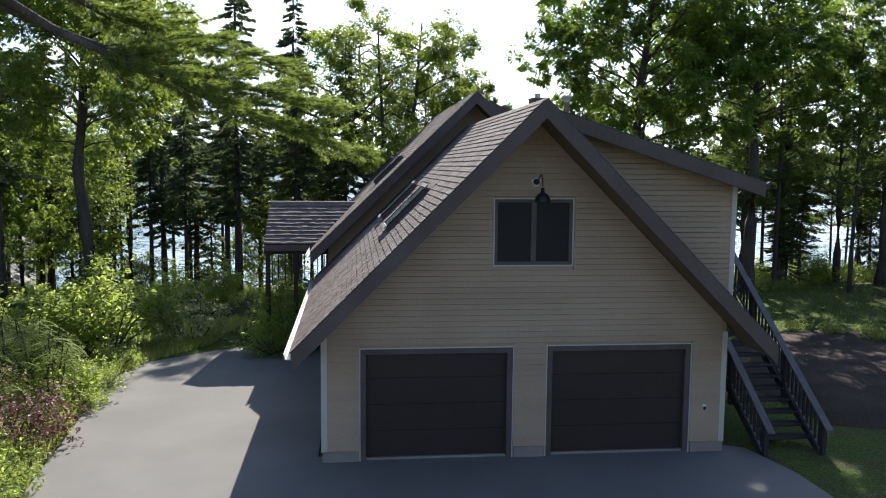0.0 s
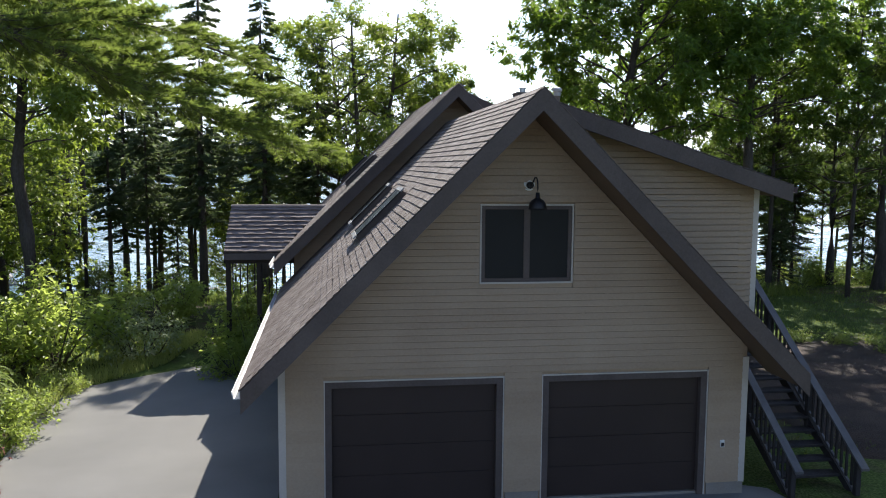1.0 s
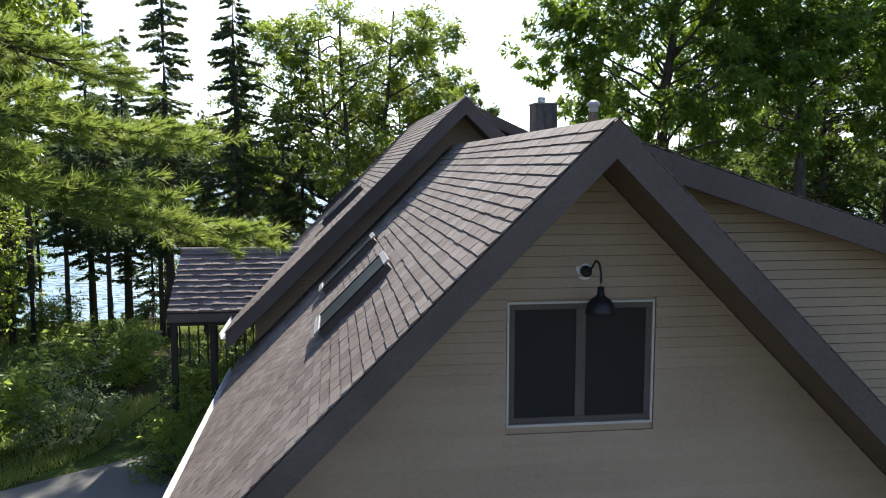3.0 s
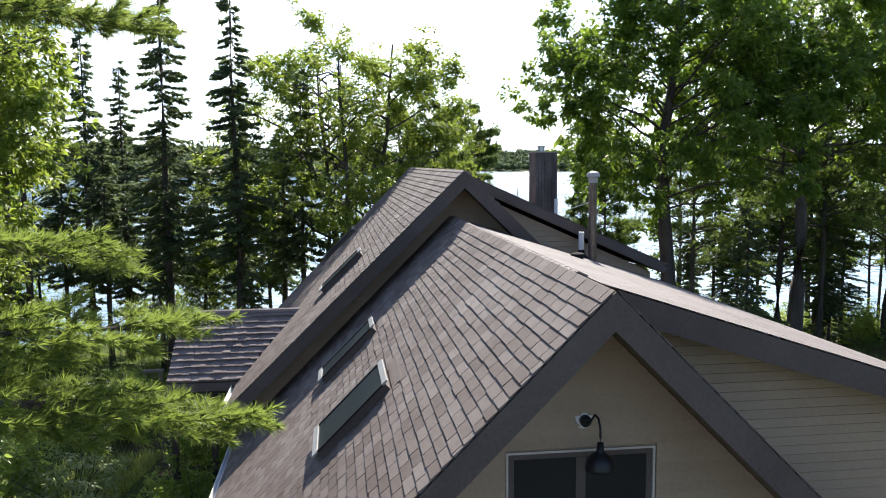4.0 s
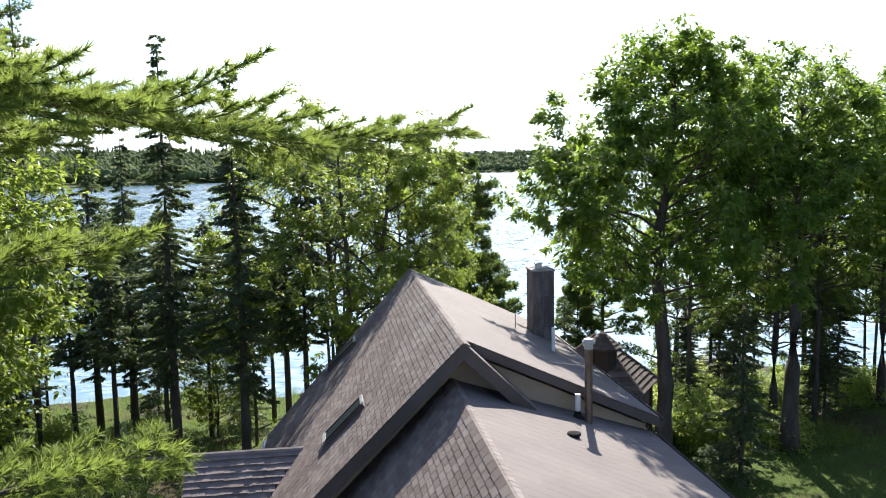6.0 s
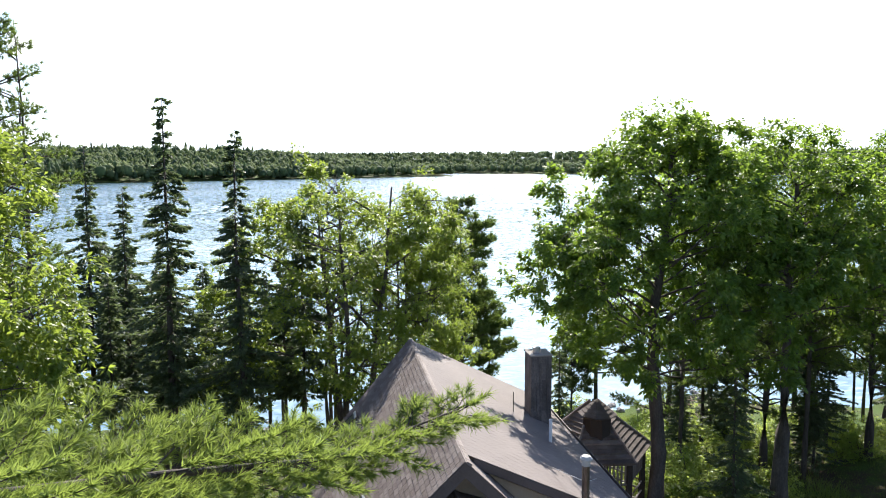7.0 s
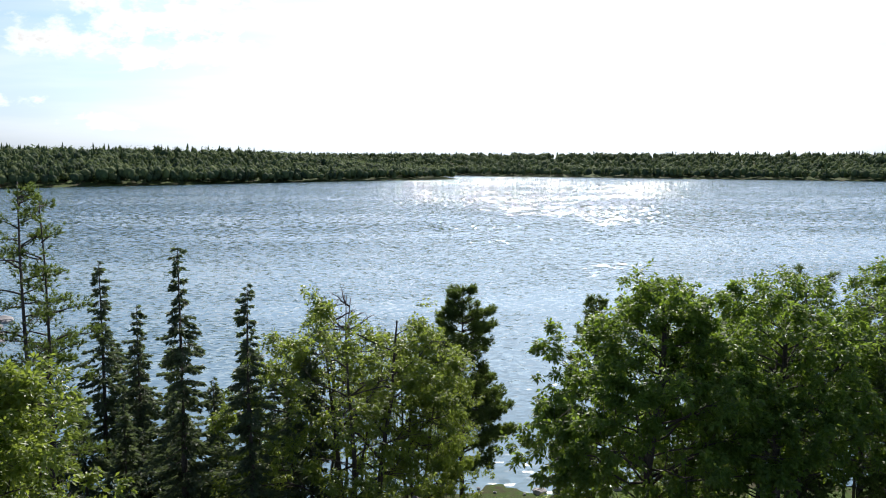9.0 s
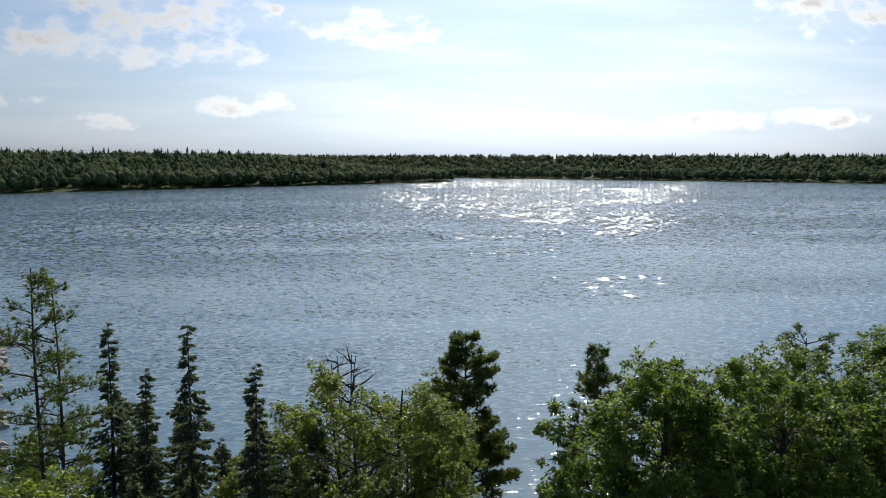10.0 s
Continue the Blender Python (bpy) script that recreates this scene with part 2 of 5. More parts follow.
M_ASPHALT = material("asphalt", [(0.14, 0.135, 0.125), (0.178, 0.171, 0.158), (0.215, 0.207, 0.19)], 0.5, 90, 0.9, 0.5, 0.006)
M_MULCH = material("bark_mulch", [(0.018, 0.013, 0.01), (0.04, 0.027, 0.02), (0.075, 0.048, 0.035)], 1.4, 30, 0.95, 0.9, 0.03)
M_BARK = material("bark", [(0.04, 0.032, 0.027), (0.08, 0.066, 0.056), (0.14, 0.12, 0.104)], 2, 18, 0.95, 0.9, 0.03, stretch=(2, 2, 0.5))
M_ROCK = material("shore_rock", [(0.22, 0.2, 0.19), (0.36, 0.33, 0.31), (0.48, 0.45, 0.43)], 0.8, 14, 0.9, 0.8, 0.04)
M_OAK = leaf_material("oak_leaves", [(0.042, 0.078, 0.02), (0.078, 0.132, 0.028), (0.148, 0.202, 0.04)], (0.4, 0.58, 0.05), 0.46, 0.45, 0.32)
M_MAPLE = leaf_material("maple_leaves", [(0.068, 0.107, 0.021), (0.115, 0.165, 0.032), (0.19, 0.232, 0.05)], (0.45, 0.56, 0.07), 0.52, 0.42, 0.4)
M_SPRUCE = leaf_material("spruce_needles", [(0.045, 0.066, 0.036), (0.072, 0.1, 0.05), (0.115, 0.145, 0.07)], (0.2, 0.26, 0.09), 0.42, 0.55)
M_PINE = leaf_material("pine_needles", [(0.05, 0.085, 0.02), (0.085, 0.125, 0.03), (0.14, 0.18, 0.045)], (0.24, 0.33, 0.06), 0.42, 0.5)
# brighter copy of the pine needles: sunlight is put into its colour
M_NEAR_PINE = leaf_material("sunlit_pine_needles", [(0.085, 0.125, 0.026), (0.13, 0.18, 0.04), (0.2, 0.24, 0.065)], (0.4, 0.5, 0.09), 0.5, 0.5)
M_SHRUB = leaf_material("shrub_leaves", [(0.1, 0.155, 0.034), (0.165, 0.225, 0.05), (0.25, 0.3, 0.085)], (0.62, 0.74, 0.14), 0.6, 0.42, 0.4)
M_SUMAC = leaf_material("sumac_leaves", [(0.15, 0.21, 0.04), (0.23, 0.3, 0.06), (0.32, 0.38, 0.1)], (0.6, 0.72, 0.14), 0.55, 0.42, 0.4)
M_VERGE = leaf_material("verge_grass", [(0.15, 0.19, 0.045), (0.25, 0.28, 0.08), (0.36, 0.36, 0.16)], (0.6, 0.66, 0.16), 0.52)
M_GRASS = leaf_material("grass_blades", [(0.06, 0.09, 0.018), (0.1, 0.138, 0.03), (0.165, 0.185, 0.058)], (0.3, 0.38, 0.06), 0.44)
# far leaves paler and bluer than near ones: distance haze put into the colour
M_FAR = leaf_material("hazed_far_wood_leaves", [(0.045, 0.07, 0.042), (0.09, 0.13, 0.062), (0.175, 0.21, 0.085)], (0.27, 0.34, 0.13), 0.38, 0.8, 0.12, coarse=0.03)
M_PALE_LEAF = leaf_material("pale_leaves", [(0.14, 0.19, 0.08), (0.24, 0.29, 0.14), (0.42, 0.44, 0.3)], (0.6, 0.68, 0.26), 0.5)
M_RED = leaf_material("red_shrub_leaves", [(0.08, 0.04, 0.045), (0.13, 0.06, 0.065), (0.12, 0.12, 0.05)], (0.26, 0.12, 0.09))

# glass of the windows
M_GLASS = bpy.data.materials.new("window_glass")
M_GLASS.use_nodes = True
g = M_GLASS.node_tree.nodes["Principled BSDF"]
g.inputs["Base Color"].default_value = (0.75, 0.82, 0.8, 1)
g.inputs["Roughness"].default_value, g.inputs["Transmission Weight"].default_value, g.inputs["IOR"].default_value = 0.02, 1.0, 1.45

# lake water: calm near the shore, ruffled in patches farther out
M_WATER = bpy.data.materials.new("lake_water")
M_WATER.use_nodes = True
n, l = M_WATER.node_tree.nodes, M_WATER.node_tree.links
b = n["Principled BSDF"]
b.inputs["Base Color"].default_value = (0.135, 0.22, 0.26, 1)
b.inputs["Roughness"].default_value, b.inputs["IOR"].default_value = 0.07, 1.33
tc = n.new("ShaderNodeTexCoord")
mp = n.new("ShaderNodeMapping")
mp.inputs["Scale"].default_value = (1.0, 0.9, 1.0)
l.new(tc.outputs["Object"], mp.inputs[0])
split = n.new("ShaderNodeSeparateXYZ")
l.new(tc.outputs["Object"], split.inputs[0])
gusts = n.new("ShaderNodeTexNoise")
gusts.inputs["Scale"].default_value, gusts.inputs["Detail"].default_value = 0.012, 4
stretched = n.new("ShaderNodeMapping")
stretched.inputs["Scale"].default_value = (0.45, 1.6, 1.0)
l.new(tc.outputs["Object"], stretched.inputs[0])
l.new(stretched.outputs[0], gusts.inputs[0])


def water_ramp(source, points):
    """A smooth course of values along a socket, as (position, value) in rising order within 0 to 1."""
    r = n.new("ShaderNodeFloatCurve")
    c = r.mapping.curves[0]
    c.points[0].location, c.points[1].location = points[0], points[-1]
    for q in points[1:-1]:
        c.points.new(*q)
    r.mapping.update()
    l.new(source, r.inputs["Value"])
    return r.outputs[0]


def water_math(op, a, b):
    d = n.new("ShaderNodeMath")
    d.operation = op
    for k, v in enumerate((a, b)):
        if isinstance(v, (int, float)):
            d.inputs[k].default_value = v
        else:
            l.new(v, d.inputs[k])
    return d.outputs[0]


reach = water_math("DIVIDE", split.outputs[1], 800.0)
gust = water_ramp(gusts.outputs[0], ((0.0, 0.35), (0.38, 0.45), (0.6, 1.0), (1.0, 1.0)))
l.new(water_ramp(reach, ((0.0, 0.06), (0.2, 0.06), (0.5, 0.085), (1.0, 0.11))), b.inputs["Roughness"])
tilt = None
# wind ripples, then facets that flash one by one: fine near the shore, coarse further out
near_amp = water_math("MULTIPLY", water_ramp(reach, ((0.0, 0.16), (0.1, 0.24), (0.3, 0.4), (1.0, 0.55))), gust)
fine_amp = water_math("MULTIPLY", water_ramp(reach, ((0.0, 0.1), (0.08, 0.19), (0.2, 0.26), (0.34, 0.12), (0.5, 0.0), (1.0, 0.0))), gust)
far_amp = water_math("MULTIPLY", water_ramp(reach, ((0.0, 0.0), (0.16, 0.1), (0.3, 0.4), (0.5, 0.55), (1.0, 0.6))), gust)
for kind, size, slope, amp in (("noise", (7.0, 9.0, 1), 0.5, near_amp), ("noise", (0.8, 3.0, 1), 0.6, near_amp), ("noise", (0.25, 0.7, 1), 0.2, near_amp),
                               ("cells", (1.6, 3.4, 1), 1.0, fine_amp), ("cells", (0.9, 0.8, 1), 1.0, far_amp)):
    shape = n.new("ShaderNodeMapping")
    shape.inputs["Scale"].default_value = size
    l.new(tc.outputs["Object"], shape.inputs[0])
    if kind == "noise":
        w = n.new("ShaderNodeTexNoise")
        w.inputs["Scale"].default_value, w.inputs["Detail"].default_value = 1.0, 3
    else:
        w = n.new("ShaderNodeTexVoronoi")
        w.inputs["Scale"].default_value = 1.0
    l.new(shape.outputs[0], w.inputs["Vector"])
    centre = n.new("ShaderNodeVectorMath")
    centre.operation = "MULTIPLY_ADD"
    centre.inputs[1].default_value = (slope, slope * 1.15, 0)
    centre.inputs[2].default_value = (-slope / 2, -slope * 0.575, 0)
    l.new(w.outputs["Color"], centre.inputs[0])
    scaled = n.new("ShaderNodeVectorMath")
    scaled.operation = "SCALE"
    l.new(centre.outputs[0], scaled.inputs[0])
    l.new(amp, scaled.inputs["Scale"])
    if tilt is None:
        tilt = scaled
    else:
        summed = n.new("ShaderNodeVectorMath")
        l.new(tilt.outputs[0], summed.inputs[0])
        l.new(scaled.outputs[0], summed.inputs[1])
        tilt = summed
upright = n.new("ShaderNodeVectorMath")
upright.inputs[1].default_value = (-0.042, 0, 1)
l.new(tilt.outputs[0], upright.inputs[0])
unit = n.new("ShaderNodeVectorMath")
unit.operation = "NORMALIZE"
l.new(upright.outputs[0], unit.inputs[0])
l.new(unit.outputs[0], b.inputs["Normal"])


# ---- builders ----
def part(name, bm, mat, parent=None, label="", smooth=False):
    me = bpy.data.meshes.new(name)
    bmesh.ops.recalc_face_normals(bm, faces=bm.faces)
    bm.to_mesh(me)
    bm.free()
    me.materials.append(mat)
    if smooth:
        me.polygons.foreach_set("use_smooth", [True] * len(me.polygons))
    ob = new(name, me)
    if parent is not None:
        ob.parent = parent
    if label:
        tagged(ob, label)
    return ob


def thing(name, label, category, group="", place=(0, 0, 0)):
    ob = new(name)
    ob.empty_display_size = 0.2
    ob.matrix_world = Matrix.Translation(place)
    return tagged(ob, label, category, group)


def soup(name, verts, faces, mat, parent=None, label="", smooth=False):
    """A mesh straight from arrays: verts (n, 3), faces (m, 3 or 4)."""
    me = bpy.data.meshes.new(name)
    k = faces.shape[1]
    me.vertices.add(len(verts))
    me.vertices.foreach_set("co", np.asarray(verts, dtype=np.float32).ravel())
    me.loops.add(faces.size)
    me.loops.foreach_set("vertex_index", faces.astype(np.int32).ravel())
    me.polygons.add(len(faces))
    me.polygons.foreach_set("loop_start", np.arange(0, faces.size, k, dtype=np.int32))
    me.polygons.foreach_set("use_smooth", np.full(len(faces), smooth, dtype=bool))
    me.materials.append(mat)
    me.update(calc_edges=True)
    ob = new(name, me)
    if parent is not None:
        ob.parent = parent
    if label:
        tagged(ob, label)
    return ob


def box(bm, x0, x1, y0, y1, z0, z1, bevel=0.0):
    v = [bm.verts.new(p) for p in ((x0, y0, z0), (x1, y0, z0), (x1, y1, z0), (x0, y1, z0), (x0, y0, z1), (x1, y0, z1), (x1, y1, z1), (x0, y1, z1))]
    f = [bm.faces.new([v[k] for k in q]) for q in ((0, 3, 2, 1), (4, 5, 6, 7), (0, 1, 5, 4), (1, 2, 6, 5), (2, 3, 7, 6), (3, 0, 4, 7))]
    if bevel:
        bmesh.ops.bevel(bm, geom=list({e for q in f for e in q.edges}), offset=bevel, segments=1, affect="EDGES")


def boxed(*args, bevel=0.0):
    bm = bmesh.new()
    box(bm, *args, bevel=bevel)
    return bm


def prism(bm, low, high):
    """A solid between two matching outlines."""
    a = [bm.verts.new(p) for p in low]
    c = [bm.verts.new(p) for p in high]
    bm.faces.new(a[::-1])
    bm.faces.new(c)
    for k in range(len(a)):
        j = (k + 1) % len(a)
        bm.faces.new((a[k], a[j], c[j], c[k]))


def tube(bm, points, radii, sides=8):
    """A round bar along points, with a radius at each."""
    rings = []
    for k, p in enumerate(points):
        p = Vector(p)
        way = (Vector(points[min(k + 1, len(points) - 1)]) - Vector(points[max(k - 1, 0)])).normalized()
        q = way.to_track_quat("Z", "Y")
        r = radii[k] if hasattr(radii, "__len__") else radii
        rings.append([bm.verts.new(p + q @ Vector((r * math.cos(2 * math.pi * s / sides), r * math.sin(2 * math.pi * s / sides), 0))) for s in range(sides)])
    for a, c in zip(rings, rings[1:]):
        for s in range(sides):
            bm.faces.new((a[s], a[(s + 1) % sides], c[(s + 1) % sides], c[s]))
    bm.faces.new(rings[0][::-1])
    bm.faces.new(rings[-1])


def lathe(bm, cx, cy, outline, sides=12):
    rings = [[bm.verts.new((cx + r * math.cos(2 * math.pi * s / sides), cy + r * math.sin(2 * math.pi * s / sides), z)) for s in range(sides)] for r, z in outline]
    for a, c in zip(rings, rings[1:]):
        for s in range(sides):
            bm.faces.new((a[s], a[(s + 1) % sides], c[(s + 1) % sides], c[s]))
    bm.faces.new(rings[0][::-1])
    bm.faces.new(rings[-1])


# ---- ground, lake and far shores ----
WATER_Z = -3.3


def smooth01(v):
    v = np.clip(v, 0, 1)
    return v * v * (3 - 2 * v)


def far_inland(x, y):
    """How far inland a point of the far shores lies (negative: in the lake)."""
    main = y - np.interp(x, [-1600, 130, 175, 360, 515, 900, 1600], [1150, 1000, 945, 808, 695, 560, 420])
    head = np.minimum(y - (592 + 0.64 * (np.maximum(x, -230) + 225)) - 0.25 * np.maximum(0, -230 - x), (126 - x) * 0.8)
    return np.maximum(main, head)


def shore_y(x):
    return 44 + np.minimum(66, 2.9 * np.maximum(0, -25 - x)) + 1.2 * np.sin(x * 0.35) + 0.6 * np.sin(x * 0.9)


def ground_z(x, y):
    x, y = np.asarray(x, dtype=float), np.asarray(y, dtype=float)
    d = shore_y(x) - y
    near = np.where(d > 0, WATER_Z + 0.05 - WATER_Z * smooth01(d / 27), WATER_Z - np.minimum(3, -d * 0.15))
    near = np.where(d > 27, 0.05, near) - 0.06
    f = far_inland(x, y)
    far = np.where(f > 0, WATER_Z + 17 * smooth01(f / 190) + 0.4, WATER_Z - np.minimum(3, -f * 0.1))
    return np.where(y > 250, far, near)


def ground_material():
    m = bpy.data.materials.new("lawn_and_earth")
    m.use_nodes = True
    n, l = m.node_tree.nodes, m.node_tree.links
    b = n["Principled BSDF"]
    b.inputs["Roughness"].default_value = 0.95
    b.inputs["Specular IOR Level"].default_value = 0.1
    tc = n.new("ShaderNodeTexCoord")
    tex = []
    for scale, detail in ((0.18, 4), (1.6, 5), (22.0, 4)):
        t = n.new("ShaderNodeTexNoise")
        t.inputs["Scale"].default_value, t.inputs["Detail"].default_value = scale, detail
        l.new(tc.outputs["Object"], t.inputs[0])
        tex.append(t)
    grass = n.new("ShaderNodeValToRGB")
    e = grass.color_ramp.elements
    e.new(0.5)
    for k, (p, c) in enumerate(((0.3, (0.032, 0.054, 0.011)), (0.5, (0.06, 0.096, 0.019)), (0.7, (0.105, 0.138, 0.036)))):
        e[k].position, e[k].color = p, (*c, 1)
    l.new(tex[2].outputs[0], grass.inputs[0])
    earth = n.new("ShaderNodeValToRGB")
    e = earth.color_ramp.elements
    for k, (p, c) in enumerate(((0.3, (0.035, 0.025, 0.016)), (0.7, (0.10, 0.075, 0.05)))):
        e[k].position, e[k].color = p, (*c, 1)
    l.new(tex[2].outputs[0], earth.inputs[0])
    mask = n.new("ShaderNodeMath")
    mask.operation = "MULTIPLY_ADD"
    mask.inputs[1].default_value = 0.5
    l.new(tex[1].outputs[0], mask.inputs[0])
    l.new(tex[0].outputs[0], mask.inputs[2])
    edge = n.new("ShaderNodeValToRGB")
    edge.color_ramp.elements[0].position, edge.color_ramp.elements[1].position = 0.74, 0.9
    l.new(mask.outputs[0], edge.inputs[0])
    mix = n.new("ShaderNodeMix")
    mix.data_type = "RGBA"
    l.new(edge.outputs[0], mix.inputs[0])
    l.new(grass.outputs[0], mix.inputs[6])
    l.new(earth.outputs[0], mix.inputs[7])
    l.new(mix.outputs[2], b.inputs["Base Color"])
    bp = n.new("ShaderNodeBump")
    bp.inputs["Strength"].default_value, bp.inputs["Distance"].default_value = 0.8, 0.05
    l.new(tex[2].outputs[0], bp.inputs["Height"])
    l.new(bp.outputs[0], b.inputs["Normal"])
    return m


def sheet(name, xs, ys, zfun, mat):
    gx, gy = np.meshgrid(xs, ys)
    gz = zfun(gx, gy)
    w = len(xs)
    k = (np.arange(len(ys) - 1)[:, None] * w + np.arange(w - 1)[None, :]).ravel()
    return soup(name, np.stack([gx.ravel(), gy.ravel(), gz.ravel()], 1), np.stack([k, k + 1, k + w + 1, k + w], 1), mat, smooth=True)


M_GROUND = ground_material()
xs = np.concatenate([np.linspace(-1800, -130, 60), np.linspace(-120, -42, 40), np.linspace(-40, 45, 120), np.linspace(48, 150, 40), np.linspace(160, 1800, 60)])
ys = np.concatenate([np.linspace(-600, -45, 24), np.linspace(-40, 60, 130), np.linspace(63, 250, 50), np.linspace(258, 1500, 110), np.linspace(1550, 2600, 12)])
ground = sheet("ground", xs, ys, lambda x, y: ground_z(x, y) + np.where((np.abs(y) < 60) & (np.abs(x) < 60), 0.03 * np.sin(x * 1.3) * np.sin(y * 1.1) * ((y > 20) | (np.abs(x) > 13)), 0), M_GROUND)
tagged(ground, "grassy ground with bare earth sloping to a lake shore", "ground", kind="structure")
water = sheet("water", np.linspace(-2600, 2600, 14), np.linspace(40 - 3, 2400, 14), lambda x, y: WATER_Z + 0 * x, M_WATER)
tagged(water, "rippled blue-grey lake water with sun glitter", "lake", kind="structure")

# driveway of asphalt
bm = bmesh.new()
outline = [(-8.4, -4), (-8.75, 0), (-9.05, 3), (-9.4, 6.2), (-9.35, 7.6), (-8.3, 8.4), (-6.7, 9.6), (-5.6, 10.2), (-4.0, 10.2), (-4.0, 0.3), (3.7, 0.3), (4.1, 0.1), (4.4, -1.2), (5.0, -24), (-8.0, -24)]
prism(bm, [(x, y, -0.12) for x, y in outline], [(x, y, 0.012) for x, y in outline])
tagged(part("driveway", bm, M_ASPHALT), "grey asphalt driveway in front of the garage", "driveway", kind="structure")

# bed of mulch on the lawn, with a low uneven surface
bm = bmesh.new()
rim = [(6.5, 1.2), (8.2, 0.6), (10.4, 1.0), (12.6, 3.6), (14.6, 7.2), (15.0, 10.0), (12.8, 10.9), (9.8, 10.6), (7.6, 9.2), (6.6, 6.2), (6.3, 3.4)]
middle = (10.2, 6.0)
rings = []
for share, up in ((1.0, -0.06), (0.97, 0.05), (0.6, 0.09), (0.25, 0.12)):
    rings.append([bm.verts.new((middle[0] + (x - middle[0]) * share, middle[1] + (y - middle[1]) * share, up + 0.02 * math.sin(5 * x + 3 * y))) for x, y in rim])
for low, top in zip(rings, rings[1:]):
    for k in range(len(rim)):
        j = (k + 1) % len(rim)
        bm.faces.new((low[k], low[j], top[j], top[k]))
bm.faces.new(rings[-1])
tagged(part("garden_bed", bm, M_MULCH, smooth=True), "dark brown mulch bed on the shaded lawn", "garden bed", kind="structure")

# ---- house ----
house = thing("house", "beige clapboard house with brown trim, shingle roofs and a double garage", "house")
GX, GZ, GM = -0.17, 6.47, 1.0
HX, HZ, HM = -0.02, 7.36, 0.975
GS, HS = 0.32, 0.45
G_FRONT, G_RAKE = 0.0, -1.0
H_WALL, H_RAKE = 8.55, 7.72
g_left = lambda x: GZ - GM * abs(x - GX)
h_left = lambda x: HZ - HM * abs(x - HX)
g_shed = lambda x: GZ - 0.02 - GS * (x - GX)
h_shed = lambda x: HZ - 0.02 - HS * (x - HX)
THICK = 0.27


def cut_wall(name, y0, y1, x0, x1, z0, top, holes, mat, breaks=(), label=""):
    """A wall across the house with holes through it, under the line top(x)."""
    bm = bmesh.new()
    cuts = sorted({x0, x1, *breaks, *(h[0] for h in holes), *(h[1] for h in holes)})
    for a, c in zip(cuts, cuts[1:]):
        mid = (a + c) / 2
        z = z0
        for h in sorted((h for h in holes if h[0] <= mid <= h[1]), key=lambda h: h[2]):
            if h[2] > z + 1e-6:
                prism(bm, [(a, y0, z), (c, y0, z), (c, y1, z), (a, y1, z)], [(a, y0, h[2]), (c, y0, h[2]), (c, y1, h[2]), (a, y1, h[2])])
            z = h[3]
        prism(bm, [(a, y0, z), (c, y0, z), (c, y1, z), (a, y1, z)], [(a, y0, top(a)), (c, y0, top(c)), (c, y1, top(c)), (a, y1, top(a))])
    return part(name, bm, mat, house, label)


def clapboards(wall, y, x0, x1, z0, z1, line, holes, step=0.102, butt=0.05, joint=0.006):
    """Boards with deep shadow joints on a wall that faces -y; line(z) gives the stretch under the roof."""
    z = z0
    while z < z1:
        a, c = line(z)
        a2, c2 = line(z + step)
        a, c = max(a, x0), min(c, x1)
        runs = [(a, c)]
        for h in holes:
            if h[2] - 0.5 * step < z + 0.5 * step < h[3] + 0.5 * step:
                runs = [r for u, v in runs for r in ((u, min(v, h[0])), (max(u, h[1]), v)) if r[1] - r[0] > 0.02]
        for u, v in runs:
            ut, vt = max(u, max(a2, x0)), min(v, min(c2, x1))
            if vt - ut < 0.03:
                continue
            bm = bmesh.new()
            top = z + step - joint
            prism(bm, [(u, y - butt, z), (v, y - butt, z), (v, y - 0.002, z), (u, y - 0.002, z)], [(ut, y - butt + 0.02, top), (vt, y - butt + 0.02, top), (vt, y - 0.002, top), (ut, y - 0.002, top)])
            part("clapboard", bm, M_SIDING, wall)
        z += step


D1, D2 = (-3.23, -0.47, -0.1, 2.07), (0.17, 2.90, -0.1, 2.08)
WIN = (-0.84, 0.585, 3.575, 4.755)
front_top = lambda x: g_left(x) - THICK
front = cut_wall("front_wall", G_FRONT, 0.16, -3.91, 3.58, 0.0, front_top, [D1, D2, WIN], M_SIDING, breaks=(GX,))
trim = 0.09
holes = [(D1[0] - 0.02, D1[1] + 0.02, -1, D1[3] + 0.03), (D2[0] - 0.02, D2[1] + 0.02, -1, D2[3] + 0.03), (WIN[0] - 0.03, WIN[1] + 0.03, WIN[2] - 0.03, WIN[3] + 0.03)]
clapboards(front, G_FRONT, -3.82, 3.49, 0.22, 6.12, lambda z: (GX - (GZ - THICK - z) / GM, GX + (GZ - THICK - z) / GM), holes)
for x0, x1 in ((-3.93, -3.82), (3.49, 3.6)):
    part("corner_board", boxed(x0, x1, -0.03, 0.1, 0.2, 2.3), M_CORNER, house)
for x0, x1 in ((-3.91, D1[0] - 0.05), (D1[1] + 0.05, D2[0] - 0.05), (D2[1] + 0.05, 3.58)):
    part("foundation", boxed(x0, x1, -0.03, 0.12, -0.2, 0.21), M_CONCRETE, house, "grey concrete foundation")


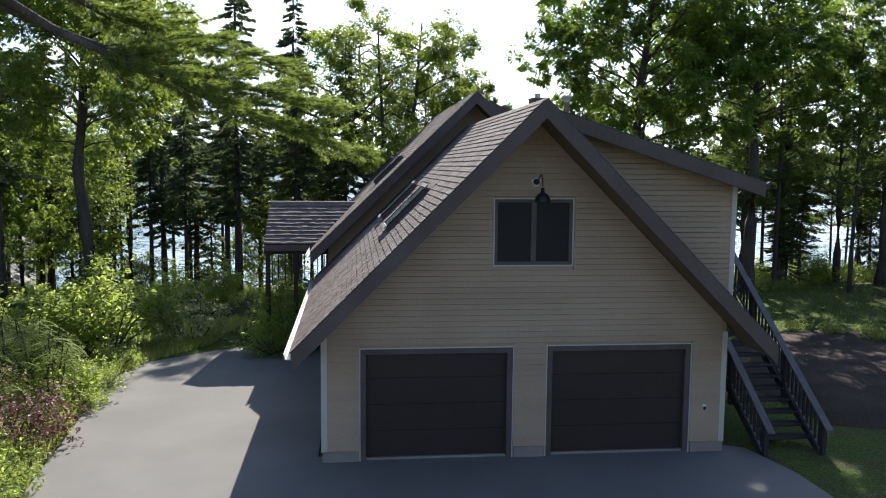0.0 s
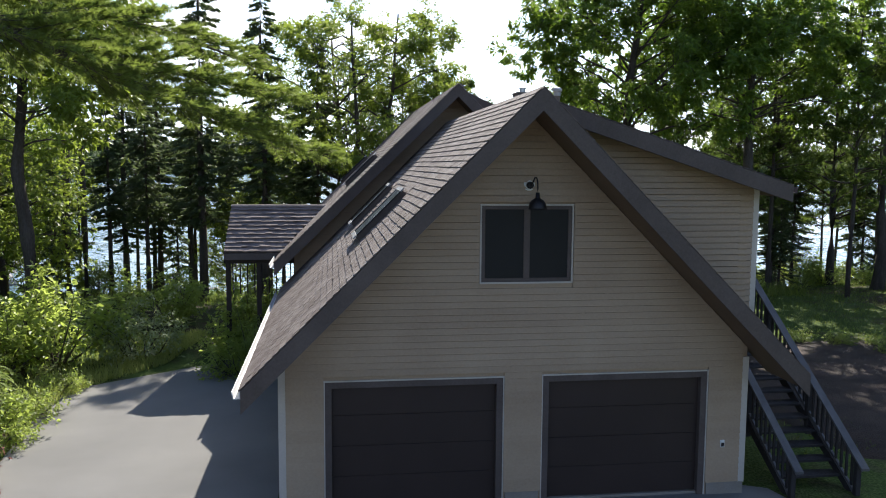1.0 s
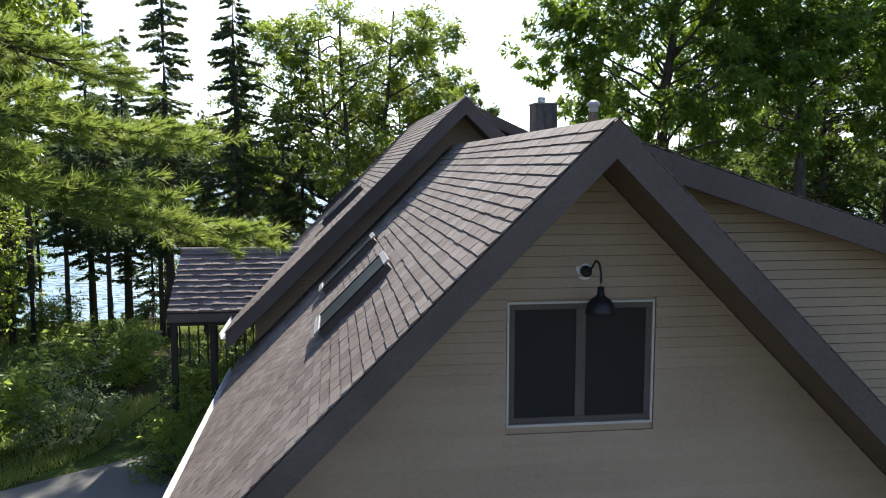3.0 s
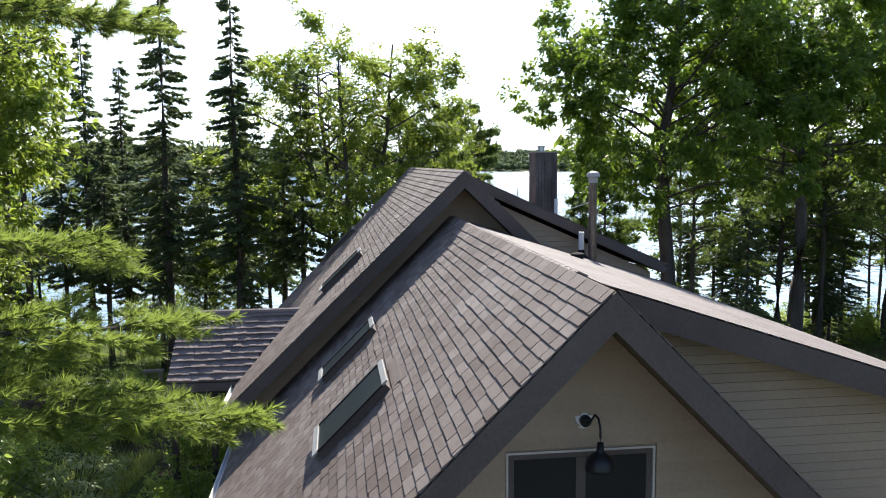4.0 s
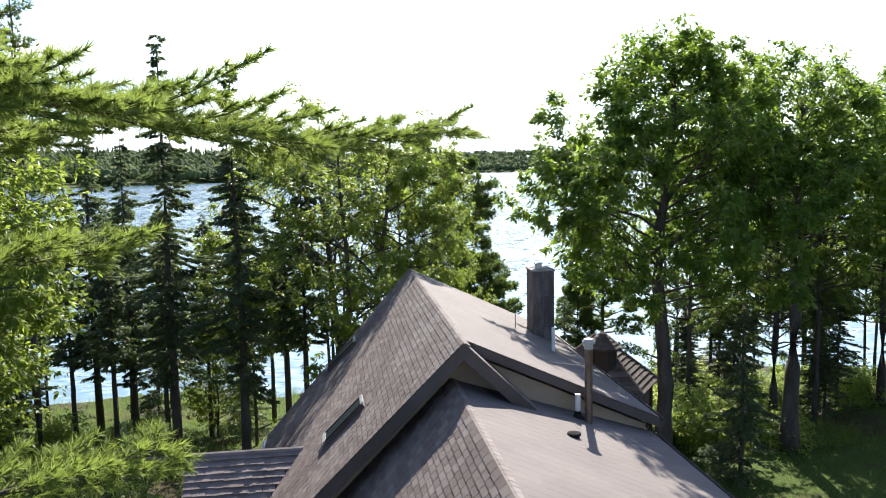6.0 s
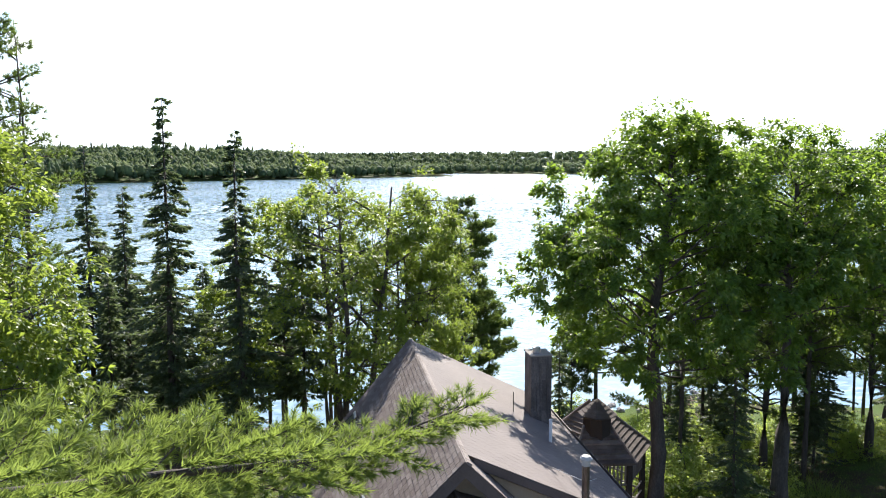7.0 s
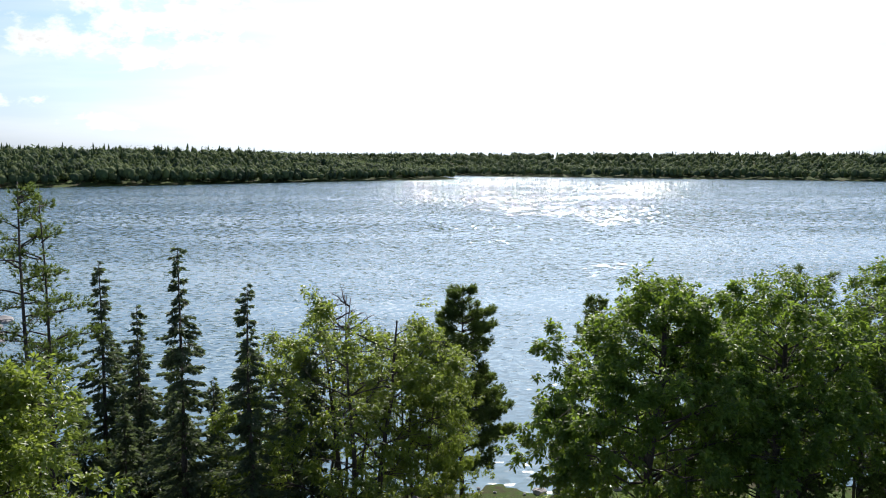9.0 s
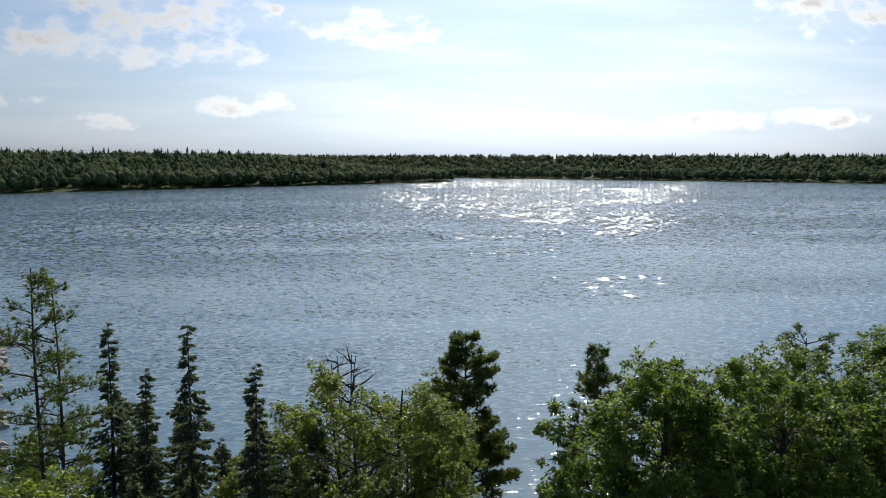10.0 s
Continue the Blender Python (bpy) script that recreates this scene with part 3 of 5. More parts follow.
def garage_door(d):
    x0, x1, z1 = d[0], d[1], d[3]
    door = part("garage_door", boxed(x0 + 0.1, x1 - 0.1, 0.12, 0.15, 0.05, z1 - 0.06), M_DOOR, house, "dark brown closed garage door")
    for k in range(4):
        z = 0.06 + k * (z1 - 0.13) / 4
        part("panel", boxed(x0 + 0.1, x1 - 0.1, 0.085, 0.118, z + 0.002, z + (z1 - 0.13) / 4 - 0.002, bevel=0.003), M_DOOR, door)
    part("weather_strip", boxed(x0 + 0.1, x1 - 0.1, 0.04, 0.118, 0.013, 0.055), M_CONCRETE, door, "pale threshold strip")
    for a, c in ((x0, x0 + 0.1), (x1 - 0.1, x1)):
        part("jamb", boxed(a, c, -0.012, 0.13, 0.013, z1), M_TRIM, door)
    part("head_jamb", boxed(x0 + 0.1, x1 - 0.1, -0.012, 0.13, z1 - 0.1, z1), M_TRIM, door)
    part("drip_edge", boxed(x0 - 0.02, x1 + 0.02, -0.03, 0.01, z1, z1 + 0.022), M_CORNER, door, "thin pale metal edge")
    for x in (x0 - 0.018, x1):
        part("edge_strip", boxed(x, x + 0.018, -0.026, 0.0, 0.013, z1), M_CORNER, door)


garage_door(D1)
garage_door(D2)


def gable_window():
    x0, x1, z0, z1 = WIN
    w = part("window", boxed(x0, x1, 0.14, 0.16, z0 - 0.01, z0 + 0.01), M_TRIM, house, "two-sash window with dark brown frame")
    for a in ((x0 - 0.022, x1 + 0.022, -0.028, 0.02, z1, z1 + 0.022), (x0 - 0.022, x1 + 0.022, -0.034, 0.02, z0 - 0.026, z0), (x0 - 0.022, x0, -0.028, 0.02, z0, z1), (x1, x1 + 0.022, -0.028, 0.02, z0, z1)):
        part("casing", boxed(*a), M_CORNER, w, "thin pale casing")
    for a in ((x0, x1, z1 - 0.06, z1), (x0, x1, z0, z0 + 0.06), (x0, x0 + 0.06, z0 + 0.06, z1 - 0.06), (x1 - 0.06, x1, z0 + 0.06, z1 - 0.06)):
        part("frame", boxed(a[0], a[1], -0.005, 0.09, a[2], a[3], bevel=0.004), M_TRIM, w)
    mid = (x0 + x1) / 2
    part("mullion", boxed(mid - 0.05, mid + 0.05, -0.008, 0.09, z0 + 0.06, z1 - 0.06, bevel=0.004), M_TRIM, w)
    for a, c in ((x0 + 0.06, mid - 0.05), (mid + 0.05, x1 - 0.06)):
        zm = z0 + 0.42 * (z1 - z0)
        part("meeting_rail", boxed(a, c, 0.02, 0.055, zm - 0.022, zm + 0.022), M_DARK, w)
        for u, v in ((z0 + 0.06, zm - 0.022), (zm + 0.022, z1 - 0.06)):
            p = part("pane", boxed(a, c, 0.034, 0.04, u, v), M_GLASS, w, "dark reflecting glass")
            p.visible_shadow = False
    for a, c in ((x0 + 0.06, mid - 0.05), (mid + 0.05, x1 - 0.06)):
        part("insect_screen", boxed(a, c, 0.006, 0.009, z0 + 0.06, z1 - 0.06), M_SCREEN, w, "dark insect screen")
    part("blind", boxed(x0 + 0.02, x1 - 0.02, 0.12, 0.125, z0 + 0.03, z1 - 0.03), M_DARK, w, "dark interior screen")


gable_window()

# other walls
bm = bmesh.new()
box(bm, -3.91, -3.76, 0.16, H_WALL, 0.0, 2.5)
part("side_wall", bm, M_SIDING, house)
bm = bmesh.new()
box(bm, 3.43, 3.58, 0.16, H_WALL, 0.0, 5.0)
part("side_wall", bm, M_SIDING, house)
dorm = cut_wall("dormer_wall", 0.2, 0.35, 0.35, 3.74, 2.5, lambda x: g_shed(x) - 0.2, [], M_SIDING)
clapboards(dorm, 0.2, 0.35, 3.66, 2.6, 6.2, lambda z: (GX + (GZ - z) / GM - 0.15, GX + (GZ - 0.22 - z) / GS), [], step=0.097, butt=0.055, joint=0.01)
part("corner_board", boxed(3.66, 3.76, 0.17, 0.3, 2.45, 5.05), M_CORNER, house)
part("dormer_side_wall", boxed(3.59, 3.74, 0.35, H_WALL, 2.3, 5.0), M_SIDING, house)
hw = cut_wall("gable_wall", H_WALL, H_WALL + 0.16, -4.05, 3.95, 0.0, lambda x: (h_left(x) if x < HX else h_shed(x)) - 0.3, [], M_SIDING, breaks=(HX,))
clapboards(hw, H_WALL, -3.9, 3.85, 2.4, 7.0, lambda z: (HX - (HZ - 0.3 - z) / HM, HX + (HZ - 0.32 - z) / HS), [], step=0.11)
part("rear_side_wall", boxed(-4.05, -3.9, H_WALL + 0.16, 16.0, -0.4, 3.1), M_SIDING, house)
part("rear_side_wall", boxed(3.8, 3.95, H_WALL + 0.16, 17.0, -0.6, 5.3), M_SIDING, house)
bm = bmesh.new()
prism(bm, [(-4.05, 16.0, -0.6), (-0.02, 17.6, -0.6), (3.95, 17.0, -0.6), (3.8, 16.8, -0.6), (-0.02, 17.4, -0.6), (-3.9, 15.8, -0.6)],
      [(-4.05, 16.0, 3.0), (-0.02, 17.6, 6.95), (3.95, 17.0, 5.2), (3.8, 16.8, 5.2), (-0.02, 17.4, 6.95), (-3.9, 15.8, 3.0)])
part("lake_wall", bm, M_SIDING, house)


def roof_slab(name, outline, zfun, thick, mat, label=""):
    bm = bmesh.new()
    prism(bm, [(x, y, zfun(x) - thick) for x, y in outline], [(x, y, zfun(x) - 0.012) for x, y in outline])
    return part(name, bm, mat, house, label)


def rake(name, y, xa, xb, zfun, high, deep=0.045):
    bm = bmesh.new()
    prism(bm, [(xa, y - deep, zfun(xa) - high), (xb, y - deep, zfun(xb) - high), (xb, y, zfun(xb) - high), (xa, y, zfun(xa) - high)],
          [(xa, y - deep, zfun(xa) - 0.016), (xb, y - deep, zfun(xb) - 0.016), (xb, y, zfun(xb) - 0.016), (xa, y, zfun(xa) - 0.016)])
    return part(name, bm, M_TRIM, house, "dark brown rake board")


G_EL, G_ER = -4.37, 4.05
slab_gl = roof_slab("garage_roof_slope", [(G_EL, G_RAKE), (GX, G_RAKE), (GX, H_WALL), (G_EL, H_WALL)], g_left, 0.26, M_SOFFIT, "brown-grey asphalt shingle roof slope")
slab_gr = roof_slab("garage_roof_strip", [(GX, G_RAKE), (G_ER, G_RAKE), (G_ER, 0.2), (GX, 0.2)], g_left, 0.26, M_SOFFIT)
slab_gs = roof_slab("dormer_roof", [(GX, -0.28), (G_ER, -0.28), (G_ER, H_WALL), (GX, H_WALL)], g_shed, 0.2, M_SOFFIT, "low-pitched shingle dormer roof")
slab_hl = roof_slab("main_roof_slope", [(-4.5, H_RAKE), (HX, H_RAKE), (HX, 18.9), (-4.5, 16.1)], h_left, 0.28, M_SOFFIT, "brown-grey asphalt shingle roof slope")
slab_hr = roof_slab("main_roof_strip", [(HX, H_RAKE), (1.5, H_RAKE), (1.5, 8.6), (HX, 8.6)], h_left, 0.28, M_SOFFIT)
slab_hs = roof_slab("main_dormer_roof", [(HX, 8.3), (4.15, 8.3), (4.15, 17.9), (HX, 18.9)], h_shed, 0.22, M_SOFFIT, "low-pitched shingle dormer roof")
rake("rake_board", G_RAKE, G_EL, GX, g_left, 0.34)
rake("rake_board", G_RAKE, GX, G_ER, g_left, 0.34)
rake("dormer_rake_board", -0.28, 0.1, G_ER, g_shed, 0.27)
rake("rake_board", H_RAKE, -4.5, HX, h_left, 0.33)
rake("rake_board", H_RAKE, HX, 1.5, h_left, 0.33)
rake("dormer_rake_board", 8.3, 0.25, 4.15, h_shed, 0.21)


def gutter(x, z, y0, y1, side, mat=M_WHITE, name="gutter"):
    bm = bmesh.new()
    prof = [(0, 0), (0.10, 0.0), (0.125, 0.1), (0.112, 0.1), (0.092, 0.012), (0.012, 0.012), (0.012, 0.1), (0, 0.1)]
    prism(bm, [(x + side * a, y0, z + c) for a, c in prof], [(x + side * a, y1, z + c) for a, c in prof])
    return part(name, bm, mat, house, "white aluminium gutter")


gutter(G_EL - 0.005, g_left(G_EL) - 0.14, G_RAKE + 0.02, H_RAKE + 0.4, -1)
gutter(-4.505, h_left(-4.5) - 0.14, H_RAKE + 0.03, 16.0, -1)
gutter(4.155, h_shed(4.15) - 0.14, 8.35, 17.8, 1, M_TRIM)
gutter(G_ER + 0.005, g_shed(G_ER) - 0.14, -0.25, H_WALL, 1, M_TRIM)

# skylights
def skylight(y0, y1, x0, x1, rx, rz, m, name="skylight"):
    c, s = math.cos(math.atan(m)), math.sin(math.atan(m))
    base = lambda u, v, h: (rx - u * c - h * s, v, rz - u * s + h * c)  # u down the slope, v along it, h out of it
    u0, u1 = (rx - x1) / c, (rx - x0) / c
    def block(a0, a1, v0, v1, h0, h1):
        bm = bmesh.new()
        prism(bm, [base(a0, v0, h0), base(a1, v0, h0), base(a1, v1, h0), base(a0, v1, h0)], [base(a0, v0, h1), base(a1, v0, h1), base(a1, v1, h1), base(a0, v1, h1)])
        return bm
    sk = part(name, block(u0 + 0.05, u1 - 0.05, y0 + 0.05, y1 - 0.05, -0.05, 0.015), M_BLACK, house, "roof skylight with dark frame and pale end caps")
    for a in ((u0, u0 + 0.05, y0, y1), (u1 - 0.05, u1, y0, y1), (u0 + 0.05, u1 - 0.05, y0, y0 + 0.05), (u0 + 0.05, u1 - 0.05, y1 - 0.05, y1)):
        part("curb", block(*a, -0.03, 0.1), M_TRIM, sk)
    for a in (u0 - 0.05, u1 - 0.03):
        part("end_cap", block(a, a + 0.08, y0 - 0.015, y1 + 0.015, 0.102, 0.128), M_PALE, sk, "pale aluminium end cap")
    for v in (y0 - 0.015, y1 - 0.03):
        part("side_rail", block(u0 + 0.035, u1 - 0.035, v, v + 0.045, 0.102, 0.126), M_BLACK, sk)
    part("pane", block(u0 + 0.04, u1 - 0.04, y0 + 0.03, y1 - 0.03, 0.104, 0.114), M_SKYGLASS, sk, "dark skylight glass")
    part("flashing", block(u0 - 0.2, u0 - 0.055, y0 - 0.06, y1 + 0.06, 0.012, 0.018), M_SHINGLE, sk)


for a in ((2.1, 3.1), (5.45, 6.1)):
    skylight(*a, -2.62, -1.8, GX, GZ, GM)
for a in ((9.85, 10.4), (16.1, 16.65)):
    skylight(*a, -2.68, -1.86, HX, HZ, HM)

# ridge caps
def ridge_cap(y0, y1, x, z, m0, m1, width=0.14):
    y = y0
    k = 0
    while y < y1:
        bm = bmesh.new()
        lift = 0.012
        pts = []
        for yy, up in ((y, 0.02), (min(y + 0.22, y1), 0.015)):
            pts.append([(x - width, yy, z - m0 * width + up), (x - 0.05, yy, z - m0 * 0.05 + up + 0.012), (x + 0.05, yy, z - m1 * 0.05 + up + 0.012), (x + width, yy, z - m1 * width + up),
                        (x + width, yy, z - m1 * width - 0.012), (x, yy, z - 0.03), (x - width, yy, z - m0 * width - 0.012)])
        prism(bm, pts[0], pts[1])
        part("ridge_shingle", bm, M_SHINGLE, slab_gl if z < 7 else slab_hl)
        y += 0.2
        k += 1


ridge_cap(0.15, H_WALL, GX, GZ - 0.02, GM, GS)
ridge_cap(H_RAKE - 0.02, 18.85, HX, HZ - 0.02, HM, HS)

# chimney, pipes and vents
chim = part("chimney", boxed(2.98, 3.58, 14.35, 15.1, 5.2, 7.74, bevel=0.01), M_CHIM, house, "grey-brown weathered square chimney with a pale cap")
part("chimney_cap", boxed(2.95, 3.61, 14.32, 15.13, 7.74, 7.78, bevel=0.008), M_CONCRETE, chim, "pale concrete chimney cap")
bm = bmesh.new()
lathe(bm, 3.22, 14.7, [(0.1, 7.78), (0.1, 7.9), (0.12, 7.91), (0.12, 7.94), (0.02, 7.96)], 12)
part("flue", bm, M_METAL, chim, "short metal flue")
rng = random.Random(14)
x = 2.98
while x < 3.57:
    w = min(rng.uniform(0.07, 0.13), 3.58 - x)
    z = 5.3
    while z < 7.7:
        h = min(rng.uniform(0.5, 1.4), 7.73 - z)
        part("face_board", boxed(x + 0.003, x + w - 0.003, 14.322 + rng.uniform(0, 0.016), 14.349, z + 0.003, z + h - 0.003, bevel=0.003), M_CHIM, chim)
        z += h
    x += w
bm = bmesh.new()
lathe(bm, 2.48, 7.8, [(0.078, 4.9), (0.078, 5.85), (0.085, 5.855), (0.085, 5.91), (0.078, 5.915), (0.078, 6.5), (0.085, 6.505), (0.085, 6.56), (0.078, 6.565), (0.078, 7.12)], 16)
pipe = part("stove_pipe", bm, M_PIPE, house, "tall tarnished metal stove pipe")
bm = bmesh.new()
lathe(bm, 2.48, 7.8, [(0.088, 7.1), (0.088, 7.2), (0.125, 7.21), (0.13, 7.25), (0.09, 7.3), (0.02, 7.32)], 16)
part("pipe_cap", bm, M_PALE, pipe, "pale metal rain cap")
bm = bmesh.new()
lathe(bm, 2.32, 8.0, [(0.055, 5.5), (0.055, 6.14), (0.04, 6.14), (0.04, 6.0)], 12)
part("vent_pipe", bm, M_WHITE, house, "white plastic vent pipe")
bm = bmesh.new()
lathe(bm, 2.32, 8.0, [(0.16, 5.62), (0.07, 5.72), (0.062, 5.8)], 12)
part("pipe_boot", bm, M_BOOT, house)
bm = bmesh.new()
lathe(bm, 1.78, 6.45, [(0.1, 5.78), (0.1, 5.85), (0.13, 5.86), (0.12, 5.9), (0.05, 5.92)], 14)
part("roof_vent", bm, M_BOOT, house, "small black roof vent")
bm = bmesh.new()
tube(bm, [(2.42, 14.11, h_shed(2.42) - 0.05), (2.42, 14.11, 6.82)], 0.012, 6)
part("antenna", bm, M_BLACK, house)
bm = bmesh.new()
tube(bm, [(2.99, 12.29, h_shed(2.99) - 0.05), (2.99, 12.29, 6.59)], 0.045, 8)
part("vent_pipe", bm, M_WHITE, house)

for end in ((2.2, 9.9, h_shed(2.2)), (3.6, 10.4, h_shed(3.6))):
    bm = bmesh.new()
    tube(bm, [(2.48, 7.8, 6.75), end], 0.006, 5)
    part("guy_wire", bm, M_METAL, house)

# shingles: tabs lapped in courses
def tabs(parent, rx, rz, m, side, umax, yfun, course=0.132, width=0.305, near=None, mat=M_SHINGLE, proud=0.01, skip=(), gap=0.005):
    """Courses of tabs on a slope that falls away from a ridge line at rx to one side. near: a stretch in which the tabs are objects of their own."""
    c, s = math.cos(math.atan(m)), math.sin(math.atan(m))
    rng = random.Random(5)
    V, F, singles = [], [], 0
    shared = {}
    k = 0
    u = umax
    while u > 0.05:
        top = max(u - course * 1.15, 0)
        y0, y1 = yfun(u)
        y = y0 - (0.5 * width if k % 2 else 0) - 0.1 * (k % 3)
        while y < y1:
            a, e = max(y + gap, y0), min(y + width - gap, y1)
            y += width
            if e - a < 0.03:
                continue
            if any(q0 < u - course * 0.5 < q1 and v0 < (a + e) / 2 < v1 for q0, q1, v0, v1 in skip):
                continue
            j = rng.uniform(-0.006, 0.006)
            lift = proud + rng.uniform(0, 0.4) * proud
            pts = [(u + j, a, lift), (u + j, e, lift), (top, e, 0.004), (top, a, 0.004), (u + j, a, -0.008), (u + j, e, -0.008)]
            P = [(rx + side * (q * c + h * s), v, rz - q * s + h * c) for q, v, h in pts]
            quads = [(0, 1, 2, 3), (4, 5, 1, 0), (3, 4, 0, 0), (1, 5, 2, 2)]
            if near and near[0] < u < near[1] and near[2] < (a + e) / 2 < near[3] and singles < 300:
                bm = bmesh.new()
                vs = [bm.verts.new(p) for p in P]
                for q in ((0, 1, 2, 3), (4, 5, 1, 0), (3, 4, 0), (1, 5, 2)):
                    bm.faces.new([vs[i] for i in q])
                part("shingle", bm, mat, parent)
                singles += 1
            else:
                b0 = len(V)
                V.extend(P)
                F.extend([(b0, b0 + 1, b0 + 2), (b0, b0 + 2, b0 + 3), (b0 + 4, b0 + 5, b0 + 1), (b0 + 4, b0 + 1, b0), (b0 + 3, b0 + 4, b0), (b0 + 1, b0 + 5, b0 + 2)])
        u -= course
        k += 1
    ob = soup("shingle_field", np.array(V), np.array(F), mat, parent)
    ob["kind"] = "stuff"



# porch
def porch():
    ry, rz, m, front_y = 11.45, 4.14, 0.6, 9.62
    x0 = -5.92
    pitch = lambda y: rz - m * abs(y - ry)
    bm = bmesh.new()
    prism(bm, [(x0, front_y, pitch(front_y) - 0.16), (x0, ry, rz - 0.16), (-3.2, ry, rz - 0.16), (-4.4, front_y, pitch(front_y) - 0.16)],
          [(x0, front_y, pitch(front_y) - 0.01), (x0, ry, rz - 0.01), (-3.2, ry, rz - 0.01), (-4.5, front_y, pitch(front_y) - 0.01)])
    slab = part("porch_roof", bm, M_DARK, house, "porch roof of weathered wavy shingles")
    bm = bmesh.new()
    prism(bm, [(x0, ry, rz - 0.16), (x0, 13.2, pitch(13.2) - 0.16), (-4.5, 13.2, pitch(13.2) - 0.16), (-3.2, ry, rz - 0.16)],
          [(x0, ry, rz - 0.01), (x0, 13.2, pitch(13.2) - 0.01), (-4.5, 13.2, pitch(13.2) - 0.01), (-3.2, ry, rz - 0.01)])
    part("porch_roof_rear", bm, M_SHINGLE2, house)
    rng = random.Random(9)
    c, s = math.cos(math.atan(m)), math.sin(math.atan(m))
    length = (ry - front_y) / c
    u = length
    step = length / 11
    k = 0
    while u > 0.05:
        x = x0 - rng.uniform(0, 0.15)
        xe = HX - (HZ - (rz - u * s)) / HM + 0.06
        while x < xe:
            w = rng.uniform(0.13, 0.17)
            a, e = max(x, x0), min(x + w, xe)
            x += w + 0.004
            if e - a < 0.03:
                continue
            j, h = rng.uniform(-0.01, 0.012), rng.uniform(0.042, 0.06)
            bm = bmesh.new()
            q = lambda uu, hh, xx: (xx, ry - uu * c - hh * s, rz - uu * s + hh * c)
            prism(bm, [q(u + j, 0.0, a), q(u + j, 0.0, e), q(u - step * 1.1, 0.0, e), q(u - step * 1.1, 0.0, a)],
                  [q(u + j, h, a), q(u + j, h, e), q(u - step * 1.1, 0.006, e), q(u - step * 1.1, 0.006, a)])
            part("shingle", bm, M_SHINGLE2, slab)
        u -= step
    bm = bmesh.new()
    tube(bm, [(x0, ry, rz + 0.0), (-3.25, ry, rz + 0.0)], 0.075, 8)
    part("porch_ridge", bm, M_SHINGLE2, slab)
    part("porch_fascia", boxed(x0, -4.5, front_y - 0.03, front_y, pitch(front_y) - 0.2, pitch(front_y) - 0.03), M_TRIM, slab)
    for x in (-5.85, -5.05):
        part("porch_post", boxed(x - 0.06, x + 0.06, 9.85, 9.97, -0.1, 2.92), M_DARK, slab)
    part("porch_beam", boxed(-5.95, -4.1, 9.83, 9.99, 2.72, 2.9), M_DARK, slab)
    for k in range(9):
        x = -5.75 + k * 0.19
        part("lattice_slat", boxed(x, x + 0.03, 9.9, 9.93, 1.9, 2.72), M_DARK, slab)
    part("porch_floor", boxed(-6.0, -4.05, 9.75, 12.8, -0.1, 0.14), M_WOOD, slab)


porch()

# keypad beside the garage door
pad = thing("door_keypad", "small pale keypad box on the wall beside the garage door", "keypad", place=(3.19, -0.03, 0.87))
part("case", boxed(-0.035, 0.035, -0.03, 0.0, -0.06, 0.06, bevel=0.006), M_WHITE, pad)
part("cover", boxed(-0.025, 0.025, -0.036, -0.03, -0.045, 0.02), M_BLACK, pad, "black flip cover")

# lamp over the window
lamp = thing("wall_lamp", "black gooseneck barn lamp above the gable window", "lamp", place=(-0.11, -0.02, 5.07))
bm = bmesh.new()
lathe(bm, 0, 0, [(0.09, 0), (0.09, 0.012), (0.06, 0.03)], 20)
bmesh.ops.transform(bm, matrix=Matrix.Translation((0, -0.002, 0)) @ Matrix.Rotation(radians(90), 4, "X"), verts=bm.verts)
part("wall_plate", bm, M_WHITE, lamp, "round pale mounting plate")
bm = bmesh.new()
lathe(bm, 0, 0, [(0.055, 0.0), (0.055, 0.05), (0.03, 0.07)], 16)
bmesh.ops.transform(bm, matrix=Matrix.Translation((0, -0.03, 0)) @ Matrix.Rotation(radians(90), 4, "X"), verts=bm.verts)
part("socket", bm, M_BLACK, lamp)
bm = bmesh.new()
tube(bm, [(0, -0.08, 0), (0.005, -0.14, 0.0), (0.015, -0.2, 0.06), (0.025, -0.27, 0.125), (0.032, -0.34, 0.11), (0.036, -0.38, 0.04), (0.038, -0.385, -0.05), (0.038, -0.385, -0.13)], 0.011, 8)
part("gooseneck", bm, M_BLACK, lamp, smooth=True)
bm = bmesh.new()
lathe(bm, 0.038, -0.385, [(0.03, -0.1), (0.034, -0.17), (0.05, -0.19), (0.09, -0.215), (0.122, -0.26), (0.135, -0.32), (0.138, -0.35), (0.128, -0.35), (0.11, -0.28), (0.02, -0.23)], 20)
part("shade", bm, M_BLACK, lamp, "black metal bell shade", smooth=True)

